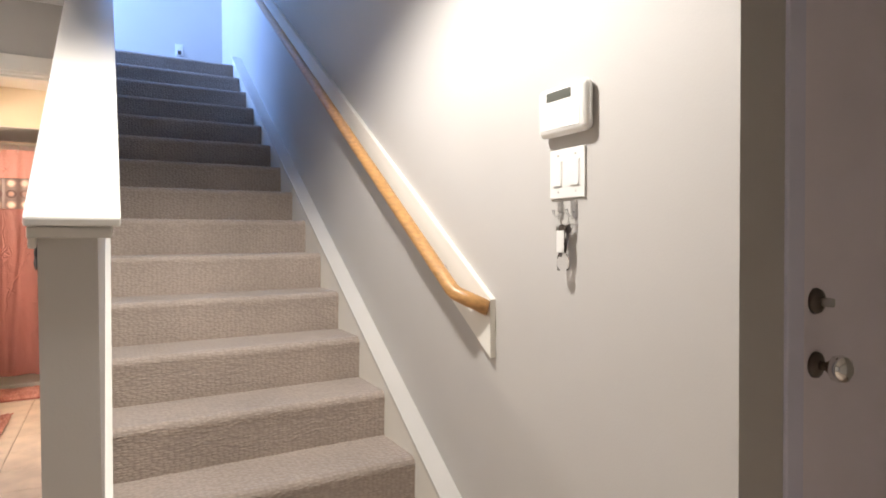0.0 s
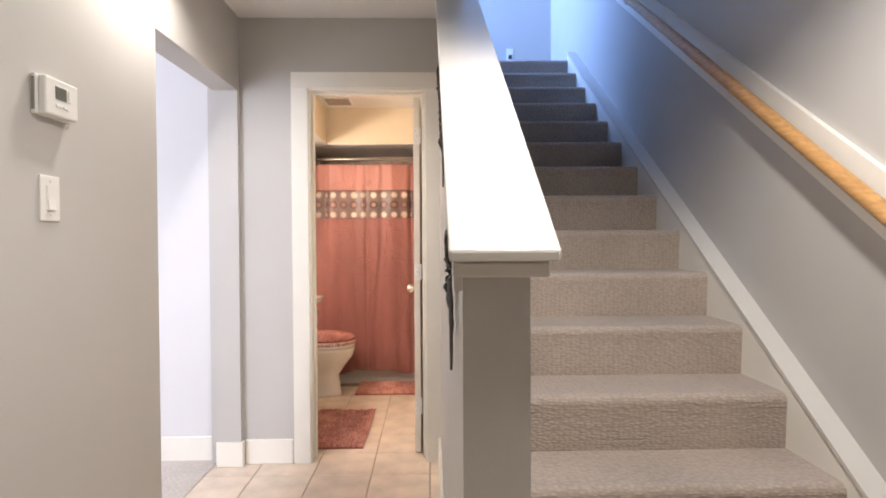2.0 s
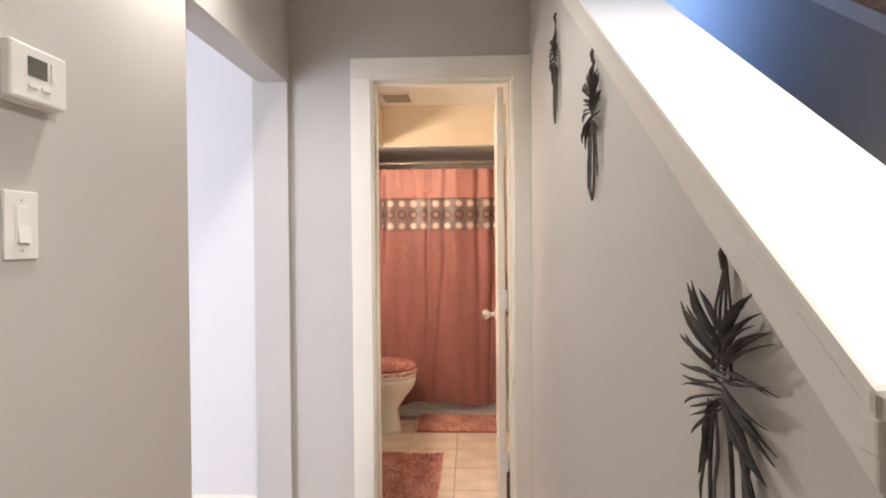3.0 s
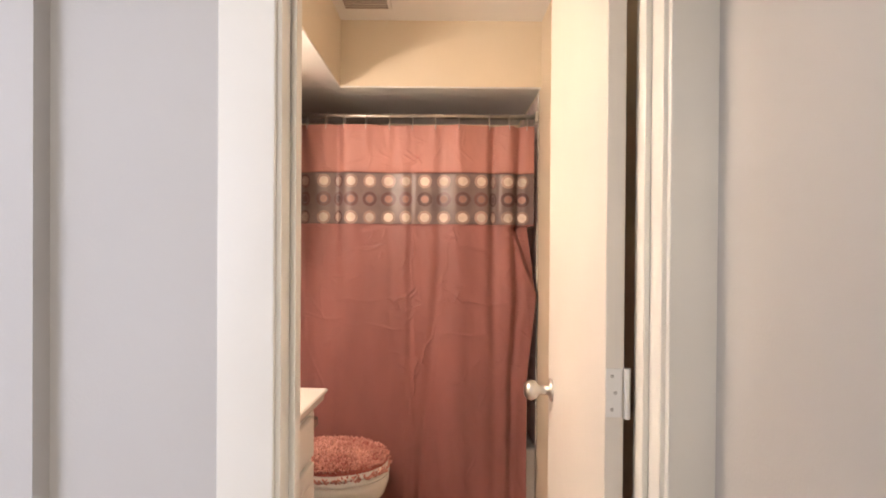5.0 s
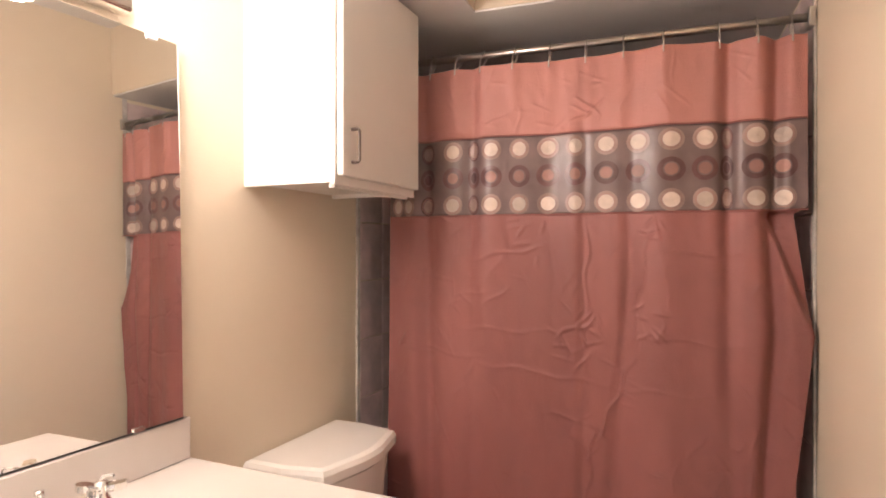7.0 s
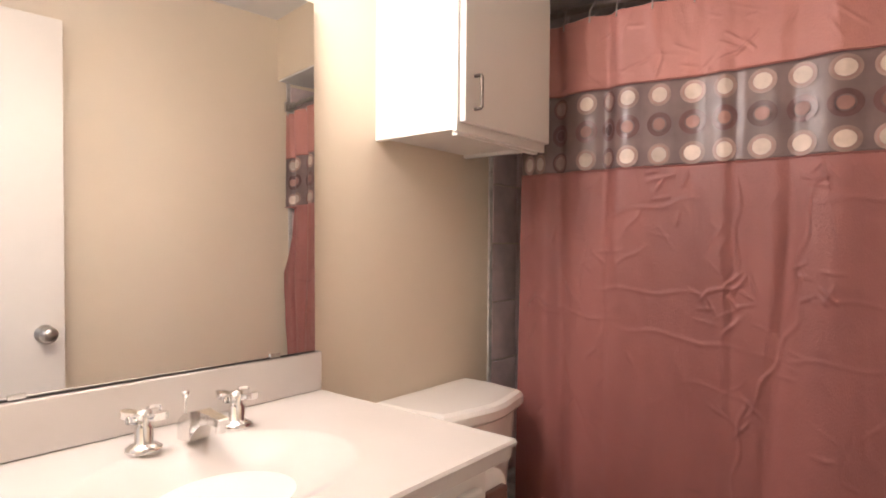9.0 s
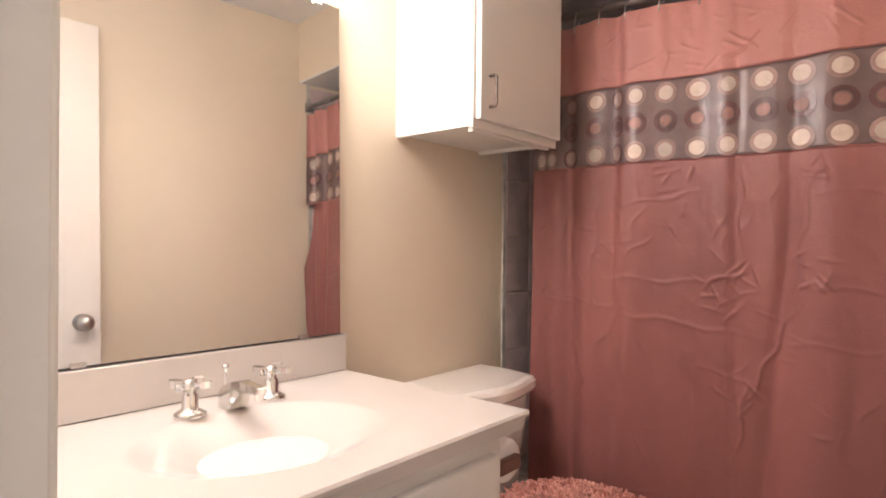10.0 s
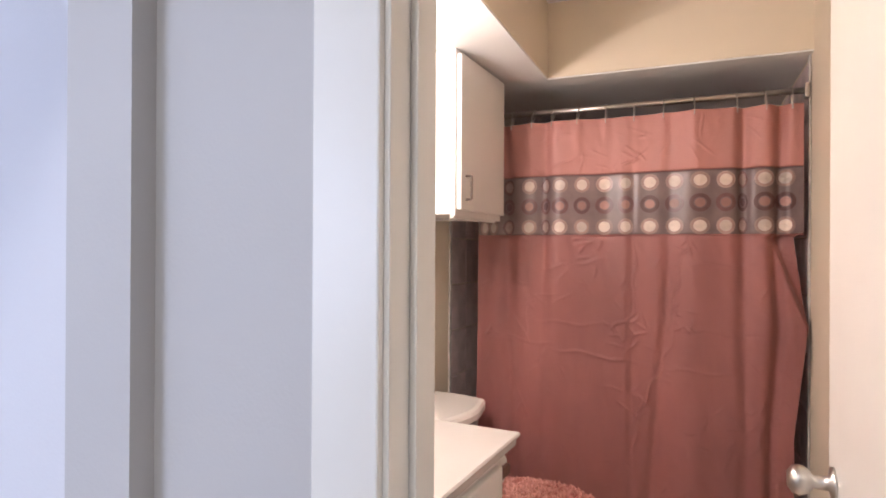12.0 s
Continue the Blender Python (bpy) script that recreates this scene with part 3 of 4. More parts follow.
# ---- dried hanging ornaments on the half wall ----
def ornament(y, top, bottom, seed, spread):
    rnd = random.Random(seed)
    t = thing("hanging_ornament", (RX - 0.02, y, top), "black dried plant bundle hung on the wall", "wall ornament", "ornaments on the half wall")
    h = top - bottom
    x = RX - 0.008
    zc = top - 0.40 * h
    part("nail_loop", tube([(x, y - 0.003, top), (x - 0.004, y, top - 0.012), (x, y + 0.003, top - 0.028)], 0.0042, 8), M_BLACK, t)
    for s in (-1, -0.35, 0.4, 1):
        part("cord", tube([(x, y, top - 0.02), (x - 0.003, y + s * 0.016 * spread, top - 0.2 * h), (x - 0.005, y + s * 0.020 * spread, zc)], 0.0016, 6), M_BLACK, t)
    # pointed leaves that fan out from the knot, the lower ones longer and drooping
    for i in range(34):
        side = 1 if i % 2 else -1
        row = (i // 2) / 16
        L = (0.050 + 0.045 * math.sin(row * 2.7) + rnd.uniform(-0.010, 0.010)) * spread
        zz = zc + (0.10 - 0.20 * row) * h
        rise = 0.95 - 1.55 * row + rnd.uniform(-0.15, 0.15)
        out, bend = rnd.uniform(0.002, 0.012), rnd.uniform(-0.003, 0.009)
        p = [(x - 0.003 - out * math.sin(f * 2.6), y + side * L * f, zz + rise * L * f + bend * math.sin(f * math.pi)) for f in (0, 0.2, 0.4, 0.6, 0.8, 1)]
        part("leaf", tube(p, 0.004, 6, None, [0.0015, 0.0034, 0.0045, 0.0040, 0.0024, 0.0006], 0.4), M_BLACK, t)
    # fringed tassels at both sides
    for i in range(14):
        s = rnd.choice((-1, -0.9, 0.3, 0.7, 0.85))
        L = rnd.uniform(0.22, 0.46) * h
        wave = rnd.uniform(0, 6)
        p = [(x - 0.004, y + s * 0.062 * spread * (0.55 + 0.45 * f) + 0.004 * math.sin(9 * f + wave), zc - 0.10 * h - L * f) for f in (0, 0.2, 0.4, 0.6, 0.8, 1)]
        part("strand", tube(p, 0.003, 6, None, [0.0012, 0.0026, 0.0034, 0.0026, 0.0036, 0.0010], 0.5), M_BLACK, t)
    lp = [(x - 0.004, y + (0.004 + 0.024 * math.sin(q)) * spread, zc - 0.34 * h - 0.26 * h * math.cos(q + math.pi)) for q in [math.pi * 2 * i / 24 for i in range(25)]]
    part("hoop", tube(lp, 0.0026, 8), M_BLACK, t)


ornament(-2.0, 1.30, 0.955, 3, 1.15)
ornament(-1.36, 1.71, 1.39, 5, 0.95)
ornament(-0.83, 1.99, 1.66, 9, 0.75)


# ---- landing ----
ou = thing("wall_outlet", (1.45, 2.6, 3.03), "white outlet with a small dark plug", "outlet")
part("plate", box(1.41, 1.48, 2.594, 2.6, 2.975, 3.09, 0.002), M_PLASTIC, ou)
part("plug", box(1.43, 1.462, 2.565, 2.594, 2.985, 3.02, 0.004), M_EDGE, ou, "black plug")
part("socket", box(1.432, 1.46, 2.591, 2.595, 3.045, 3.075, 0.001), M_PLASTIC, ou)

# windows that give the daylight
w1 = thing("window_1", (-0.45, 2.05, 3.3), "upstairs window with bright daylight", "", "", "structure")
part("pane", box(-0.47, -0.465, 1.5, 2.6, 3.3, 4.8), M_PANE, w1)
part("window_frame", box(-0.46, -0.43, 2.02, 2.06, 3.3, 4.8, 0.003), M_TRIM, w1)
w2 = thing("window_2", (-1.9, -3.25, 0.8), "side room window with bright daylight", "", "", "structure")
part("pane", box(-2.6, -1.2, -3.27, -3.265, 0.8, 2.1), M_PANE, w2)
part("window_frame", box(-1.92, -1.88, -3.26, -3.23, 0.8, 2.1, 0.003), M_TRIM, w2)


# ---- ceiling lamps of the hall ----
def downlight(x, y, label):
    t = thing("ceiling_lamp", (x, y, HC), label, "ceiling lamp")
    part("trim_ring", lathe([(0.07, -0.001), (0.095, -0.001), (0.092, -0.010), (0.072, -0.014), (0.07, -0.001)], pose(x, y, HC), 32), M_PLASTIC, t, "", True)
    ob = part("lens", lathe([(0, -0.002), (0.069, -0.002), (0.069, -0.006), (0, -0.006)], pose(x, y, HC), 32), M_DOME, t, "lit frosted lens")
    ob.visible_shadow = False


downlight(1.06, -2.35, "round white ceiling downlight over the entry")
downlight(-0.16, -1.15, "round white ceiling downlight in the hall")

# ---- bathroom door ----
leaf = thing("bathroom_door", (0.575, 0.104, 0), "white flush bathroom door standing open", "door")
LM = pose(0.556, 0.104, 0, 0, 0, -1.6)


def on_leaf(bm):
    bmesh.ops.transform(bm, verts=bm.verts, matrix=LM)
    return bm


part("slab", on_leaf(box(0, 0.034, 0, 0.662, 0.012, 2.015, 0.002)), M_WDOOR, leaf)
for zc in (0.28, 1.036, 1.80):
    hg = part("hinge", on_leaf(box(0.001, 0.030, -0.003, 0.0, zc - 0.044, zc + 0.044, 0.001)), M_PLASTIC, leaf, "white painted hinge")
    part("knuckle", on_leaf(lathe([(0, -0.045), (0.006, -0.045), (0.006, 0.045), (0, 0.045)], pose(0.038, -0.006, zc), 10)), M_PLASTIC, leaf)
    for dz in (-0.03, 0, 0.03):
        part("hinge_screw", on_leaf(lathe([(0, 0), (0.0035, 0), (0.002, 0.0015), (0, 0.0015)], pose(0.012 + 0.006 * (dz == 0), -0.003, zc + dz, 90, 0, 0), 8)), M_NICKEL, leaf)
part("knob", on_leaf(lathe(KN, pose(0, 0.600, 0.892, 0, -90, 0), 28)), M_NICKEL, leaf, "satin nickel knob", True)
part("knob", on_leaf(lathe(KN, pose(0.034, 0.600, 0.892, 0, 90, 0), 28)), M_NICKEL, leaf, "satin nickel knob", True)
part("latch", on_leaf(box(0.006, 0.028, 0.662, 0.665, 0.855, 0.915, 0.001)), M_NICKEL, leaf)

# ---- vanity ----
VZ = 0.82
van = thing("vanity_cabinet", (-0.4, 0.58, 0), "white painted bathroom vanity cabinet", "vanity")
part("body", box(BX0 + 0.002, -0.158, BY + 0.02, 1.0, 0.09, VZ - 0.04, 0.002), M_CAB, van)
part("toe_kick", box(BX0 + 0.002, -0.22, BY + 0.02, 1.0, 0, 0.089), M_CAB, van)
for y0, y1 in ((0.165, 0.558), (0.575, 0.968)):
    d = part("cabinet_door", box(-0.158, -0.140, y0, y1, 0.12, 0.60, 0.004), M_CAB, van)
    part("door_panel", box(-0.140, -0.135, y0 + 0.05, y1 - 0.05, 0.17, 0.55, 0.004), M_CAB, d)
part("drawer_front", box(-0.158, -0.140, 0.165, 0.968, 0.62, 0.745, 0.006), M_CAB, van)

# basin top as a grid that dips into the oval bowl
vtop = thing("bathroom_sink", (-0.4, 0.58, VZ), "glossy cream cultured marble top with moulded basin", "sink")
bm = bmesh.new()
NX, NY = 90, 140
X0, X1, Y0, Y1 = BX0 + 0.002, -0.118, BY + 0.03, 1.035
grid = []
for i in range(NX + 1):
    row = []
    for j in range(NY + 1):
        x, y = X0 + (X1 - X0) * i / NX, Y0 + (Y1 - Y0) * j / NY
        u, v = (x + 0.375) / 0.172, (y - 0.612) / 0.208
        r = math.sqrt(u * u + v * v)
        z = VZ
        if r < 1.05:
            z -= 0.058 * (1 - (r / 1.05) ** 2.2) ** 1.4
        row.append(bm.verts.new((x, y, z)))
    grid.append(row)
for i in range(NX):
    for j in range(NY):
        bm.faces.new((grid[i][j], grid[i + 1][j], grid[i + 1][j + 1], grid[i][j + 1]))
part("basin_top", bm, M_MARBLE, vtop, "", True)
part("front_edge", prism([(X1, VZ), (X1 + 0.004, VZ - 0.005), (X1 + 0.002, VZ - 0.012), (X1 - 0.006, VZ - 0.016), (X1 - 0.010, VZ - 0.038), (X1 - 0.04, VZ - 0.038), (X1 - 0.04, VZ - 0.0015), (X1, VZ - 0.0015)], "y", Y0, Y1), M_MARBLE, vtop)
part("end_edge", box(X0, X1 - 0.041, Y1 - 0.03, Y1 - 0.002, VZ - 0.038, VZ - 0.002, 0.002), M_MARBLE, vtop)
part("backsplash", box(BX0 + 0.002, BX0 + 0.036, Y0, Y1 - 0.002, VZ + 0.001, VZ + 0.094, 0.003), M_MARBLE, vtop)
part("drain", lathe([(0, 0), (0.022, 0), (0.02, 0.004), (0.006, 0.005), (0, 0.005)], pose(-0.375, 0.612, VZ - 0.0575), 20), M_CHROME, vtop, "chrome drain", True)

fau = thing("faucet", (-0.59, 0.63, VZ), "chrome two-handle basin faucet with clear cross handles", "faucet")
rings = []
for f, w, h, zb in ((0.0, 0.019, 0.026, 0.0), (0.010, 0.022, 0.036, 0.0), (0.028, 0.021, 0.048, 0.0), (0.046, 0.019, 0.055, 0.002), (0.056, 0.016, 0.057, 0.020), (0.070, 0.0125, 0.057, 0.034), (0.095, 0.011, 0.056, 0.040), (0.125, 0.011, 0.054, 0.042), (0.128, 0.009, 0.052, 0.043)):
    xx = -0.613 + f
    rings.append([(xx, 0.63 + sy * w * q, VZ + 0.001 + (zb if zz else h)) for sy, q, zz in ((-1, 1, 1), (1, 1, 1), (1, 0.95, 0), (0.5, 0.8, 0), (-0.5, 0.8, 0), (-1, 0.95, 0))])
part("spout", loft(rings), M_CHROME, fau, "", False)
part("aerator", lathe([(0, 0), (0.009, 0), (0.009, 0.014), (0, 0.014)], pose(-0.497, 0.63, VZ + 0.030), 16), M_CHROME, fau)
part("lift_rod", lathe([(0, 0), (0.0025, 0), (0.0025, 0.026), (0.007, 0.034), (0.007, 0.040), (0, 0.042)], pose(-0.618, 0.63, VZ + 0.040), 12), M_CHROME, fau, "", True)
for yy in (0.545, 0.718):
    hb = part("handle_base", lathe([(0, 0), (0.029, 0), (0.029, 0.006), (0.020, 0.012), (0.015, 0.014), (0.015, 0.040), (0.011, 0.044), (0.011, 0.068), (0, 0.070)], pose(-0.592, yy, VZ), 24), M_CHROME, fau, "", True)
    for a in range(4):
        b = bmesh.new()
        m = pose(-0.592, yy, VZ + 0.058, 0, 0, 35 + 90 * a)
        rr = [[(m @ Vector((0.010 + L, s * w, z * 0.006 + L * 0.12))) for s, z in ((-1, -1), (1, -1), (1, 1), (-1, 1))] for L, w in ((0, 0.006), (0.014, 0.011), (0.024, 0.011), (0.030, 0.005))]
        part("handle_blade", loft(rr, b), M_CLEAR if a % 2 else M_CHROME, hb, "clear acrylic blade" if a % 2 else "")

mir = thing("mirror", (BX0, 0.6, 0.92), "large frameless wall mirror above the basin", "mirror")
part("mirror_glass", box(BX0 + 0.001, BX0 + 0.006, 0.14, 1.011, VZ + 0.099, 1.745), M_MIRROR, mir)
part("edge_line", box(BX0 + 0.001, BX0 + 0.0075, 0.14, 1.011, VZ + 0.0955, VZ + 0.0985), M_EDGE, mir, "dark worn lower edge")
for yy in (0.42, 0.90):
    part("clip", box(BX0 + 0.006, BX0 + 0.010, yy - 0.013, yy + 0.013, VZ + 0.0965, VZ + 0.106, 0.001), M_CHROME, mir)
part("corner_clip", box(BX0 + 0.006, BX0 + 0.012, 0.93, 0.955, 1.735, 1.75, 0.002), M_PLASTIC, mir)

bar = thing("vanity_light", (BX0, 0.54, 1.8), "chrome vanity light bar with glowing bulbs", "wall lamp")
part("back_bar", box(BX0, BX0 + 0.05, 0.22, 0.88, 1.765, 1.875, 0.006), M_CHROME, bar)
for yy in (0.32, 0.54, 0.76):
    part("socket", lathe([(0, 0), (0.024, 0), (0.022, 0.065), (0, 0.065)], pose(BX0 + 0.05, yy, 1.83, 0, 90, 0), 18), M_CHROME, bar)
    ob = part("bulb", lathe([(0.012, 0), (0.02, 0.012), (0.042, 0.04), (0.047, 0.06), (0.042, 0.082), (0.022, 0.1), (0, 0.106)], pose(BX0 + 0.105, yy, 1.83, 0, 90, 0), 20), M_BULB, bar, "glowing globe bulb", True)
    ob.visible_shadow = False

# ---- cabinet above the toilet ----
cab = thing("wall_cabinet", (-0.55, 1.45, 1.45), "white wall cabinet over the toilet", "cabinet")
part("side_panel", box(BX0, -0.412, 1.246, 1.264, 1.452, 2.009, 0.001), M_CAB, cab)
part("side_panel", box(BX0, -0.412, 1.640, 1.658, 1.452, 2.009, 0.001), M_CAB, cab)
part("bottom_panel", box(BX0 + 0.001, -0.414, 1.256, 1.640, 1.462, 1.476), M_CAB, cab)
part("top_panel", box(BX0 + 0.001, -0.414, 1.256, 1.640, 1.985, 2.006), M_CAB, cab)
part("back_panel", box(BX0 + 0.001, BX0 + 0.006, 1.256, 1.640, 1.476, 1.985), M_CAB, cab)
part("face_rail", box(-0.412, -0.400, 1.238, 1.658, 1.446, 2.008, 0.001), M_CAB, cab)
part("bottom_rail", box(-0.43, -0.413, 1.2565, 1.6395, 1.440, 1.4615, 0.001), M_CAB, cab)
dr = part("cabinet_door", box(-0.399, -0.381, 1.246, 1.652, 1.468, 1.992, 0.003), M_CAB, cab)
hz = 1.543
part("handle", tube([(-0.381, 1.284, hz - 0.040), (-0.363, 1.284, hz - 0.040), (-0.360, 1.284, hz - 0.036), (-0.360, 1.284, hz + 0.036), (-0.363, 1.284, hz + 0.040), (-0.381, 1.284, hz + 0.040)], 0.0042, 10), M_BRONZE, dr, "dark bronze bar handle")


# ---- toilet ----
toilet = thing("toilet", (-0.3, 1.40, 0), "white two-piece toilet with a coral shag seat cover", "toilet")


def oval(cx, cy, rx_f, rx_b, ry, z, n=36):
    return [(cx + (rx_f if math.cos(2 * math.pi * i / n) > 0 else rx_b) * math.cos(2 * math.pi * i / n), cy + ry * math.sin(2 * math.pi * i / n), z) for i in range(n)]


TY = 1.436
part("bowl", loft([oval(-0.26, TY, 0.19, 0.17, 0.105, 0), oval(-0.26, TY, 0.185, 0.17, 0.10, 0.03), oval(-0.26, TY, 0.165, 0.17, 0.095, 0.16), oval(-0.24, TY, 0.20, 0.2, 0.12, 0.24), oval(-0.20, TY, 0.215, 0.24, 0.165, 0.31), oval(-0.19, TY, 0.222, 0.25, 0.182, 0.36), oval(-0.19, TY, 0.222, 0.25, 0.184, 0.378), oval(-0.19, TY, 0.212, 0.24, 0.175, 0.385)]), M_PORC, toilet, "", True)
part("seat", loft([oval(-0.19, TY, 0.220, 0.24, 0.186, 0.388), oval(-0.19, TY, 0.225, 0.24, 0.19, 0.395), oval(-0.19, TY, 0.222, 0.24, 0.187, 0.408)]), M_PORC, toilet, "", True)
part("seat_lid", loft([oval(-0.19, TY, 0.220, 0.24, 0.185, 0.412), oval(-0.19, TY, 0.223, 0.24, 0.188, 0.42), oval(-0.19, TY, 0.215, 0.24, 0.18, 0.436)]), M_PORC, toilet, "", True)


def tank_ring(z, x0, x1, hy, bulge, n=18):
    pts = [(x0, TY - hy, z), ]
    for i in range(n + 1):
        f = -1 + 2 * i / n
        edge = 1 - max(0, (abs(f) - 0.86) / 0.14) ** 2 * 0.5
        pts.append((x0 + (x1 - x0) * edge + bulge * (math.cos(f * math.pi) * 0.5 + 0.5), TY + f * hy, z))
    pts.append((x0, TY + hy, z))
    return pts


part("tank", loft([tank_ring(0.385, BX0 + 0.02, -0.515, 0.175, 0.02), tank_ring(0.42, BX0 + 0.015, -0.50, 0.178, 0.024), tank_ring(0.698, BX0 + 0.012, -0.478, 0.197, 0.028)]), M_PORC, toilet, "", False)
part("tank_lid", loft([tank_ring(0.698, BX0 + 0.008, -0.462, 0.204, 0.030), tank_ring(0.708, BX0 + 0.006, -0.455, 0.208, 0.034), tank_ring(0.730, BX0 + 0.006, -0.455, 0.208, 0.034), tank_ring(0.741, BX0 + 0.010, -0.461, 0.203, 0.033), tank_ring(0.746, BX0 + 0.02, -0.474, 0.192, 0.030)]), M_PORC, toilet, "", False)
part("flush_lever", tube([(-0.478, TY - 0.16, 0.665), (-0.455, TY - 0.16, 0.665), (-0.448, TY - 0.12, 0.66), (-0.448, TY - 0.09, 0.655)], 0.006, 8), M_CHROME, toilet, "", True)
rnd = random.Random(4)
spots = []
while len(spots) < 2600:
    a, r = rnd.uniform(0, 2 * math.pi), math.sqrt(rnd.random())
    rr = 0.236 * r
    spots.append(((-0.19 + rr * math.cos(a) * (0.93 if math.cos(a) > 0 else 1.03), TY + 0.186 * r * math.sin(a), 0.437 + 0.035 * (1 - r ** 3) - (0.03 if r > 0.94 else 0)), (math.cos(a) * r * 0.9, math.sin(a) * r * 0.9, 1.0)))
cover = thing("toilet_lid_cover", (-0.19, TY, 0.436), "coral shag cover on the toilet lid", "lid cover")
part("backing", loft([oval(-0.19, TY, 0.217, 0.235, 0.185, 0.4365), oval(-0.19, TY, 0.212, 0.23, 0.18, 0.45), oval(-0.19, TY, 0.16, 0.16, 0.12, 0.472)]), mat("coral_backing", (0.35, 0.10, 0.08), 0.9, 0, 0.1, 30), cover)
tagged(part("pile", tufts(spots, 0.030, 0.0042, 11), M_SHAG, cover), "", "", "", "stuff")

# tissue roll beside the vanity
tp = thing("toilet_paper_holder", (-0.25, 1.04, 0.69), "toilet roll on a brown holder", "toilet paper")
part("roll", lathe([(0.018, -0.05), (0.042, -0.05), (0.044, -0.046), (0.044, 0.046), (0.042, 0.05), (0.018, 0.05)], pose(-0.225, 1.051, 0.70, 0, 90, 0), 28), M_TP, tp, "white tissue roll", True)
part("holder_arm", box(-0.172, -0.156, 1.001, 1.072, 0.685, 0.715, 0.004), M_BROWN, tp)
part("holder_plate", box(-0.29, -0.166, 1.0005, 1.007, 0.67, 0.73, 0.003), M_BROWN, tp)


# ---- rugs ----
def rug(label, x0, x1, y0, y1, count, seed):
    rnd = random.Random(seed)
    t = thing("bath_rug", ((x0 + x1) / 2, (y0 + y1) / 2, 0), label, "rug", "coral shag rugs")
    part("backing", box(x0, x1, y0, y1, 0.0, 0.010, 0.003), mat("rug_backing", (0.33, 0.10, 0.08), 0.9, 0, 0.1, 30), t)
    sp = [((rnd.uniform(x0 + 0.004, x1 - 0.004), rnd.uniform(y0 + 0.004, y1 - 0.004), 0.009), (rnd.uniform(-0.3, 0.3), rnd.uniform(-0.3, 0.3), 1)) for _ in range(count)]
    tagged(part("pile", tufts(sp, 0.026, 0.0042, seed), M_SHAG, t), "", "", "", "stuff")


rug("coral shag bath rug before the vanity", -0.15, 0.25, 0.20, 0.93, 5200, 21)
rug("coral shag bath rug along the bathtub", 0.05, 0.66, 1.37, 1.72, 4200, 22)

# ---- bathtub and shower ----
tub = thing("bathtub", (0, 2.1, 0), "white enamel bathtub with a plain apron", "bathtub")
bm = box(BX0, BX1, TUB, TUB + 0.07, 0.0, 0.36, 0.012, seg=3)
box(BX0, BX1, TUB + 0.66, BACK - 0.006, 0.0, 0.36, 0.01, bm=bm)
box(BX0, BX0 + 0.08, TUB + 0.07, TUB + 0.66, 0.0, 0.36, 0.01, bm=bm)
box(BX1 - 0.08, BX1, TUB + 0.07, TUB + 0.66, 0.0, 0.36, 0.01, bm=bm)
box(BX0 + 0.08, BX1 - 0.08, TUB + 0.07, TUB + 0.66, 0.0, 0.06, bm=bm)
part("shell", bm, M_TUB, tub)
part("apron_ledge", box(BX0, BX1, TUB - 0.016, TUB, 0.0, 0.045, 0.005), M_TUB, tub)

rod = thing("curtain_rod", (0, 1.75, 1.89), "chrome shower curtain rod", "curtain rod")
part("rod_tube", tube([(BX0 + 0.008, 1.745, 1.89), (BX1 - 0.008, 1.745, 1.89)], 0.011, 16), M_NICKEL, rod, "", True)
for xx in (BX0 + 0.008, BX1 - 0.022):
    part("end_flange", box(xx, xx + 0.014, 1.722, 1.768, 1.862, 1.912, 0.003), M_NICKEL, rod)


crease_rnd = random.Random(17)
CREASES = []
for _ in range(170):
    ang = crease_rnd.choice((0.05, -0.1, 1.5, 1.2, -1.1, 0.7, -0.6)) + crease_rnd.uniform(-0.25, 0.25)
    cx, cz = crease_rnd.uniform(-0.48, 0.65), crease_rnd.uniform(0.3, 1.84)
    size, depth = crease_rnd.uniform(0.015, 0.06), crease_rnd.uniform(0.0008, 0.0022)
    CREASES.append((cx, cz, math.cos(ang), math.sin(ang), size, crease_rnd.uniform(0.003, 0.005), depth))
# crumpled knots, where short creases cross
for kx, kz, many, wide in ((0.085, 1.045, 15, 0.034), (0.30, 1.09, 8, 0.03), (0.12, 0.72, 5, 0.02), (0.30, 1.34, 5, 0.018), (0.10, 1.70, 5, 0.02), (-0.06, 1.36, 4, 0.02), (-0.43, 1.0, 4, 0.02)):
    for _ in range(many):
        ang = crease_rnd.uniform(-1.5, 1.5)
        CREASES.append((crease_rnd.gauss(kx, wide), crease_rnd.gauss(kz, wide), math.cos(ang), math.sin(ang), crease_rnd.uniform(0.018, 0.045), 0.0038, crease_rnd.uniform(0.002, 0.0042)))
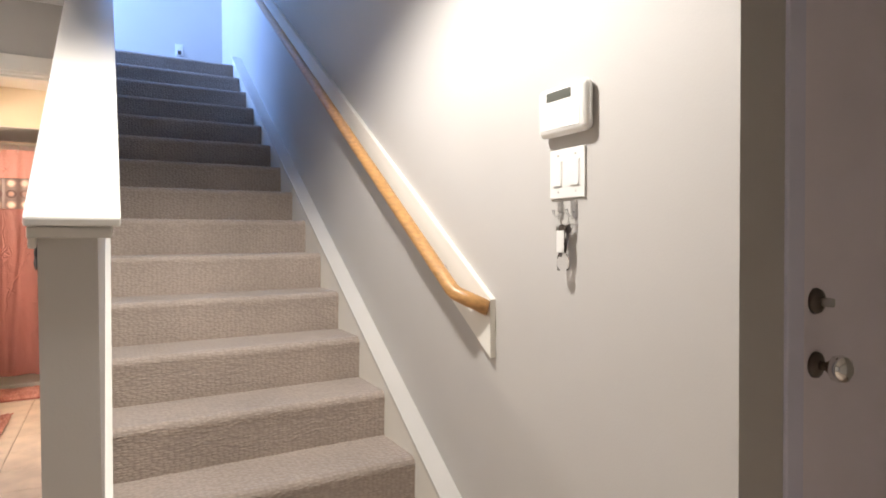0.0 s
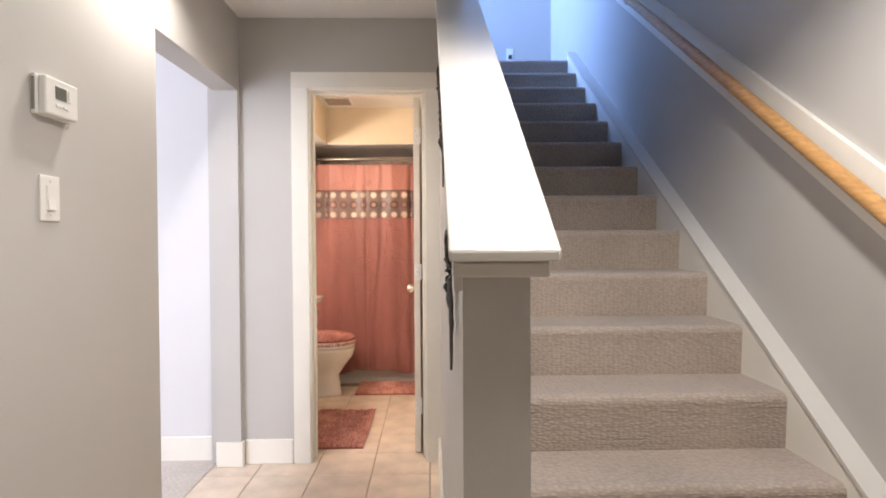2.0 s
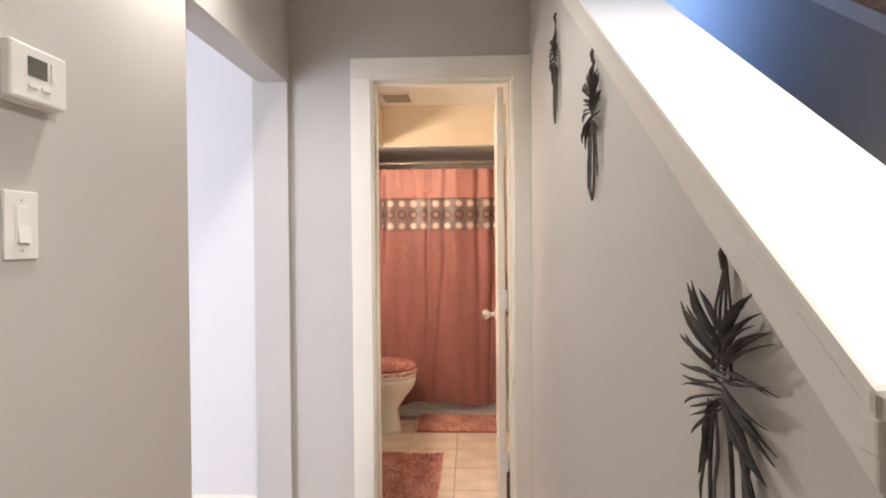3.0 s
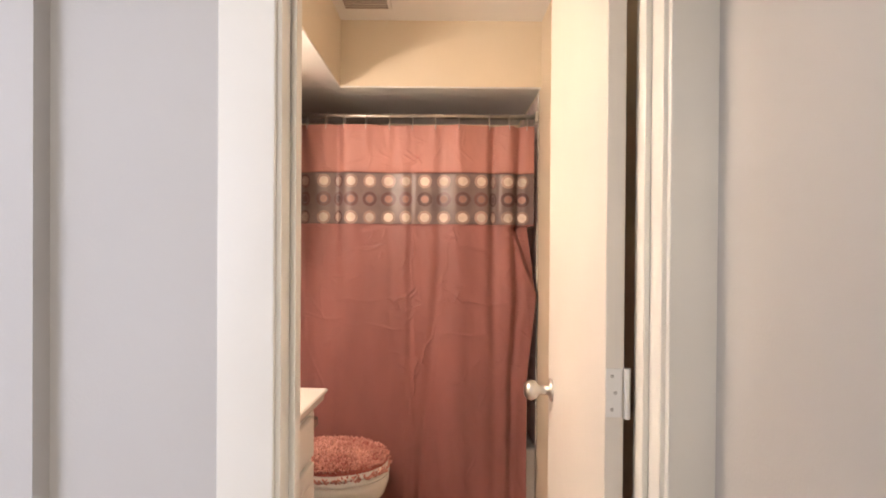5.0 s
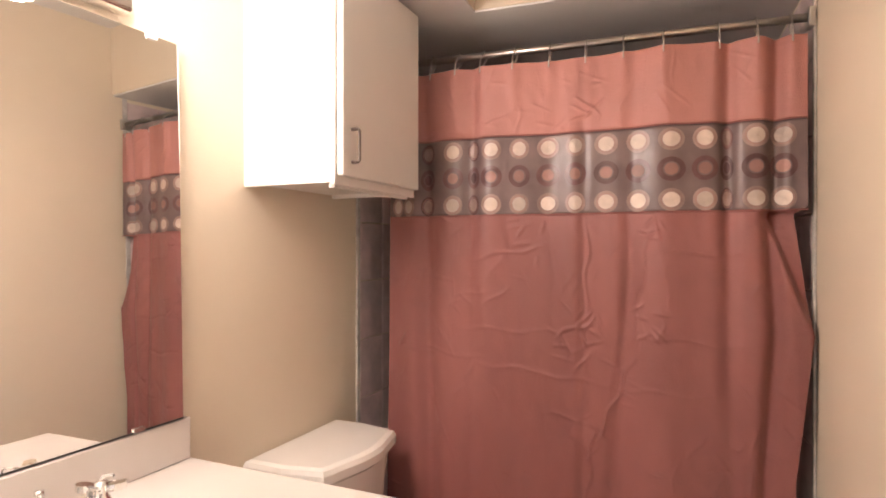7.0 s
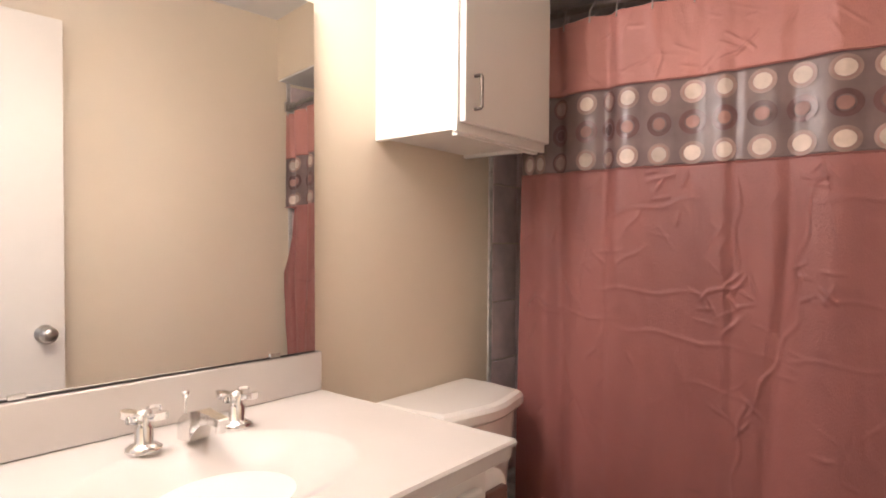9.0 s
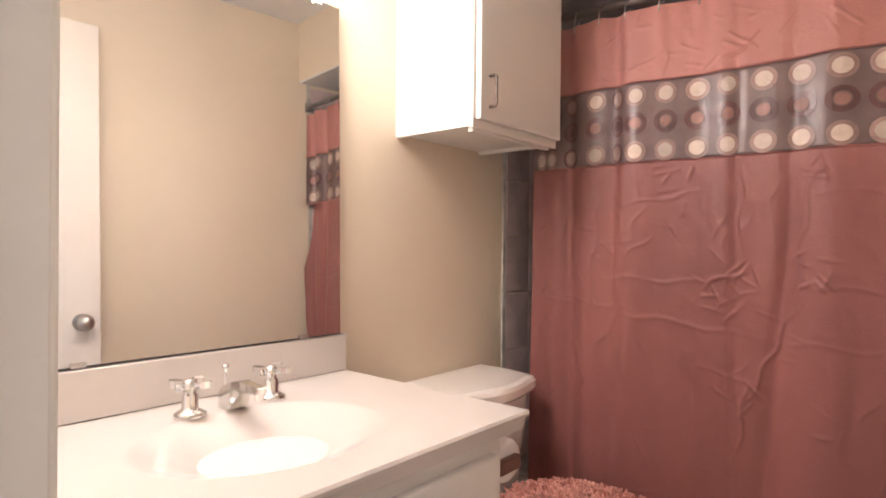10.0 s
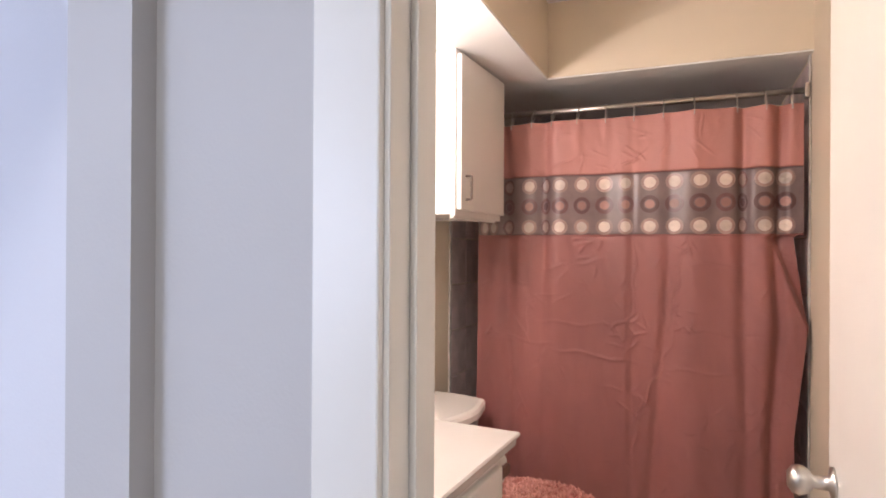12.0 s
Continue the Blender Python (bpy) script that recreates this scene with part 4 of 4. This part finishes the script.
# long packing creases across the cloth and the long V below the middle
for cx, cz, ang, size, depth in ((-0.30, 0.975, -0.10, 0.14, 0.0018), (-0.02, 0.93, -0.12, 0.20, 0.0018), (0.35, 0.90, -0.03, 0.20, 0.0014), (-0.12, 1.05, -0.03, 0.16, 0.0016), (0.42, 1.04, -0.08, 0.18, 0.0018), (-0.10, 1.28, 0.16, 0.15, 0.0016), (0.42, 1.28, -0.05, 0.14, 0.0018), (0.10, 0.80, -0.15, 0.12, 0.0014), (0.20, 0.86, 1.18, 0.20, 0.0030), (0.13, 0.62, 1.5, 0.16, 0.0026), (0.27, 1.18, 1.42, 0.20, 0.0024), (0.125, 1.25, 1.56, 0.24, 0.0026), (-0.31, 0.75, -1.2, 0.16, 0.0016), (-0.28, 1.12, 1.5, 0.24, 0.0016)):
    CREASES.append((cx, cz, math.cos(ang), math.sin(ang), size, 0.0045, depth))


def dent(x, at, width):
    return math.exp(-((x - at) / width) ** 2)


def fold(x, z):
    s = (1.84 - z) / 1.7
    y = 0.010 * math.sin(11.5 * x + 0.7 + 0.3 * math.sin(2.2 * s)) + 0.005 * math.sin(27 * x + 1.9 + 0.9 * s) + 0.0025 * math.sin(51 * x + 0.4)
    # gathered folds near the ends, softer in the middle
    y += 0.030 * dent(x, 0.488 + 0.01 * s, 0.022) * (1 - 0.75 * min(1.0, 1.6 * s)) + 0.034 * dent(x, 0.605 - 0.02 * s, 0.020) * (1 - 0.5 * s)
    y += 0.022 * dent(x, -0.375 + 0.03 * s, 0.03) + 0.012 * dent(x, -0.212 - 0.02 * s, 0.024) * (1 - 0.6 * s) + 0.007 * dent(x, 0.115, 0.016)
    y += 0.014 * dent(x, 0.245 - 0.13 * max(0.0, s - 0.35), 0.022) * min(1.0, s * 2.2)
    if z < 1.39:
        q = max(0.0, min(1.0, (x - 0.585 - 0.26 * min(0.31, 1.39 - z)) / 0.025))
        y += 0.035 * q * q * (3 - 2 * q) * max(0.0, min(1.0, (z - 1.0) / 0.15))
    if z > 1.62:
        for hx in HOOKS:
            y -= 0.009 * dent(x, hx, 0.02) * (z - 1.62) / 0.22
    crease = 0.0
    for fx, fz, amp, sd in ((5, 1.0, 0.004, 3), (11, 2.4, 0.0022, 8), (17, 11, 0.0012, 14)):
        crease -= amp * (1 - 2.4 * abs(noise.noise(Vector((x * fx, z * fz + 0.35 * fx * x, sd)))))
    for cx, cz, ca, sa, ln, wd, amp in CREASES:
        dx, dz = x - cx, z - cz
        if abs(dx) > ln or abs(dz) > ln:
            continue
        u, v = dx * ca + dz * sa, -dx * sa + dz * ca + 0.006 * math.sin(40 * (dx + dz))
        if abs(u) < ln and abs(v) < 0.02:
            crease -= 1.5 * amp * math.exp(-(v / wd) ** 2) * (1 - (u / ln) ** 2)
    calm = 0.25 if 1.39 < z < 1.63 else 1.0
    return 1.712 - 0.030 * min(1, s * 1.2) + y + crease * calm


HOOKS = (-0.45, -0.36, -0.27, -0.19, -0.09, 0.015, 0.12, 0.225, 0.33, 0.47, 0.56, 0.64)
CX0, CX1 = -0.50, 0.675


def cloth(z0, z1, nz, wobble=0.0, x0=CX0, x1=CX1):
    bm = bmesh.new()
    n = 400
    rows = []
    for j in range(nz + 1):
        row = []
        for i in range(n + 1):
            x = x0 + (x1 - x0) * i / n
            edge = wobble * (0.5 * math.sin(9 * x) + 0.3 * math.sin(23 * x + 1) + 1.2 * max(0, (x - 0.35)) ) * (1 - j / nz)
            z = z0 + (z1 - z0) * j / nz + edge
            # the free edge flares out at hand height and draws in below
            flare = 0.0
            if x > 0.50 and z < 1.40:
                rise = (1.40 - z) / 0.33 if z > 1.07 else (z - 0.70) / 0.37
                flare = (-0.030 + 0.043 * max(0.0, min(1.0, rise))) * (x - 0.50) / 0.175 * min(1.0, (1.40 - z) / 0.02)
            row.append(bm.verts.new((x + flare, fold(x, z) - 0.4 * max(0.0, flare), z)))
        rows.append(row)
    for j in range(nz):
        for i in range(n):
            bm.faces.new((rows[j][i], rows[j][i + 1], rows[j + 1][i + 1], rows[j + 1][i]))
    return bm


curtain = thing("shower_curtain", (0.09, 1.70, 1.88), "coral fabric shower curtain with a smoky disc band", "shower curtain")
for nm, z0, z1, nz, m, w in (("lower_panel", 0.115, 1.392, 290, M_CURTAIN, 0.03), ("clear_band", 1.392, 1.628, 24, M_BAND, 0), ("upper_panel", 1.628, 1.842, 56, M_CURTAIN_LIT, 0)):
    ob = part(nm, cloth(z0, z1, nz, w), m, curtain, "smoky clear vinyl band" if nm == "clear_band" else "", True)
    sol = ob.modifiers.new("thickness", "SOLIDIFY")
    sol.thickness, sol.offset = 0.0015, 1.0
for zz in (1.392, 1.628):
    bm = bmesh.new()
    tube([(x, fold(x, zz) - 0.002, zz) for x in [CX0 + (CX1 - CX0) * i / 160 for i in range(161)]], 0.0022, 5, bm)
    part("seam", bm, M_CURTAIN, curtain)


def disc(x, z, r0, r1, lift, narrow=1.0):
    bm = bmesh.new()
    n = 28
    outer, inner = [], []
    for i in range(n):
        a = 2 * math.pi * i / n
        for r, lst in ((r1, outer), (r0, inner)):
            px, pz = x + r * math.cos(a) * narrow, z + r * math.sin(a)
            lst.append(bm.verts.new((px, fold(px, pz) - lift, pz)))
    for i in range(n):
        j = (i + 1) % n
        bm.faces.new((outer[i], outer[j], inner[j], inner[i]))
    if r0 < r1 * 0.2:
        bm.faces.new(inner)
    return bm


# x, narrowing, and 1 where fold shade is painted in with darker disc colours
COLUMNS = [(-0.470, 0.6, 0), (-0.431, 0.65, 0), (-0.367, 0.75, 1), (-0.278, 1, 0), (-0.212, 0.6, 1), (-0.154, 1, 0), (-0.071, 0.95, 0), (0.013, 1.05, 0), (0.092, 0.9, 0), (0.178, 1.05, 0), (0.264, 1, 0), (0.350, 1.1, 0), (0.434, 1, 0), (0.488, 0.5, 1), (0.556, 1.05, 0), (0.621, 0.95, 0)]
for x, narrow, dim in COLUMNS:
    for z, light in ((1.588, True), (1.507, False), (1.424, True)):
        core = M_DOT_SHADE if dim and not light else M_RINGL if dim else M_DOTL if light else M_DOTR
        part("ring", disc(x, z, 0.020, 0.031 if light else 0.033, 0.0034, narrow), M_RING if dim or not light else M_RINGL, curtain)
        part("disc", disc(x, z, 0.001, 0.0205 if light else 0.0165, 0.0042, narrow), core, curtain)
        if light:
            part("stitch", disc(x, z, 0.0230, 0.0246, 0.0040, narrow), M_DOTR, curtain)
for x in HOOKS:
    yf = fold(x, 1.83)
    p = [(x, yf - 0.004, 1.824), (x, yf + 0.002, 1.86), (x, 1.732, 1.895), (x, 1.745, 1.905), (x, 1.759, 1.895), (x, 1.757, 1.875), (x, yf + 0.012, 1.84)]
    part("curtain_hook", tube(p, 0.0022, 6), M_NICKEL, curtain, "", True)

# exhaust grille in the bathroom ceiling
vent = thing("ceiling_vent", (-0.07, 1.43, BH), "white square exhaust grille in the ceiling", "vent")
part("frame", box(-0.17, 0.04, 1.30, 1.545, BH - 0.012, BH, 0.003), M_PLASTIC, vent)
for i in range(9):
    yy = 1.325 + i * 0.0235
    part("slat", box(-0.155, 0.025, yy, yy + 0.012, BH - 0.017, BH - 0.0125, 0.001), M_VENT, vent)

# rough caulk lines where the tile starts
setting("trim_caulk_left", box(BX0 + 0.001, BX0 + 0.008, TUB + 0.013, TUB + 0.033, 0.36, 2.009, 0.002), M_CAULK, "rough pale caulk line")
setting("trim_caulk_right", box(BX1 - 0.008, BX1 - 0.001, TUB - 0.022, TUB - 0.002, 0.36, 2.009, 0.002), M_CAULK, "rough pale caulk line")


# ---- tiles ----
def tile_mesh(name, w, d, h, material, bev=0.003):
    b = bmesh.new()
    v = [(-w / 2, -d / 2, 0), (w / 2, -d / 2, 0), (w / 2, d / 2, 0), (-w / 2, d / 2, 0)]
    lo = [b.verts.new(p) for p in v]
    mi = [b.verts.new((p[0], p[1], h - bev)) for p in v]
    hi = [b.verts.new((p[0] - math.copysign(bev, p[0]), p[1] - math.copysign(bev, p[1]), h)) for p in v]
    for p, q in ((lo, mi), (mi, hi)):
        for i in range(4):
            j = (i + 1) % 4
            b.faces.new((p[i], p[j], q[j], q[i]))
    b.faces.new(hi)
    me = bpy.data.meshes.new(name)
    b.to_mesh(me)
    b.free()
    me.materials.append(material)
    return me


floor_ob = bpy.data.objects["floor"]
T = 0.305
tm = tile_mesh("tile", T - 0.005, T - 0.005, 0.006, M_TILE, 0.002)
for i in range(-3, 9):
    for j in range(-15, 6):
        x, y = 0.335 + T * (i + 0.5), -0.17 + T * (j + 0.5)
        if x > 3.2 or x < -0.75 or y > 1.9 or (x > 1.9 and y > -3.2):
            continue
        if x > 0.85 and y > -2.1:
            continue
        ob = new("tile", tm)
        ob.matrix_basis = pose(x, y, -0.0065)
        ob.parent = floor_ob
wt = tile_mesh("wall_tile", 0.20, 0.15, 0.006, M_WTILE, 0.002)
for side, nm, ry in ((BX0, "wall_bathroom_left", 90), (BX1, "wall_bathroom_right", -90)):
    for i in range(4):
        for j in range(8):
            ob = new("tile", wt)
            ob.matrix_basis = pose(side, TUB + (0.112 if ry > 0 else 0.077) + i * 0.154, 0.465 + j * 0.204, 0, ry, 0)
            ob.parent = bpy.data.objects[nm]
for i in range(9):
    for j in range(8):
        ob = new("tile", wt)
        ob.matrix_basis = pose(-0.63 + i * 0.154, BACK, 0.465 + j * 0.204, 90, 0, 0) @ pose(0, 0, 0, 0, 0, 90)
        ob.parent = bpy.data.objects["wall_bathroom_back"]

# the wall with the mirror stands a few degrees off square, with all that is fixed to it
SKEW = Matrix.Translation((BX0, 1.1, 0)) @ pose(0, 0, 0, 0, 0, -3.5) @ Matrix.Translation((-BX0, -1.1, 0))
mirror_turn = Matrix.Translation((BX0, 0.14, 1.745)) @ pose(0, 0, 0, 0, -1.0, -1.1) @ Matrix.Translation((-BX0, -0.14, -1.745))
bpy.data.objects["mirror"].matrix_basis = mirror_turn @ bpy.data.objects["mirror"].matrix_basis
bpy.data.objects["wall_cabinet"].matrix_basis = pose(-0.014, -0.006, 0) @ bpy.data.objects["wall_cabinet"].matrix_basis
bpy.data.objects["faucet"].matrix_basis = pose(0.030, 0.026, 0) @ bpy.data.objects["faucet"].matrix_basis
for nm in ("wall_bathroom_left", "trim_caulk_left", "baseboard_bath_left", "mirror", "vanity_light", "vanity_cabinet", "bathroom_sink", "faucet", "wall_cabinet", "toilet", "toilet_lid_cover", "toilet_paper_holder"):
    ob = bpy.data.objects[nm]
    ob.matrix_basis = SKEW @ ob.matrix_basis
for ob in [o for o in bpy.data.objects if o.name.startswith("vanity_bulb_light")]:
    ob.matrix_basis = SKEW @ ob.matrix_basis
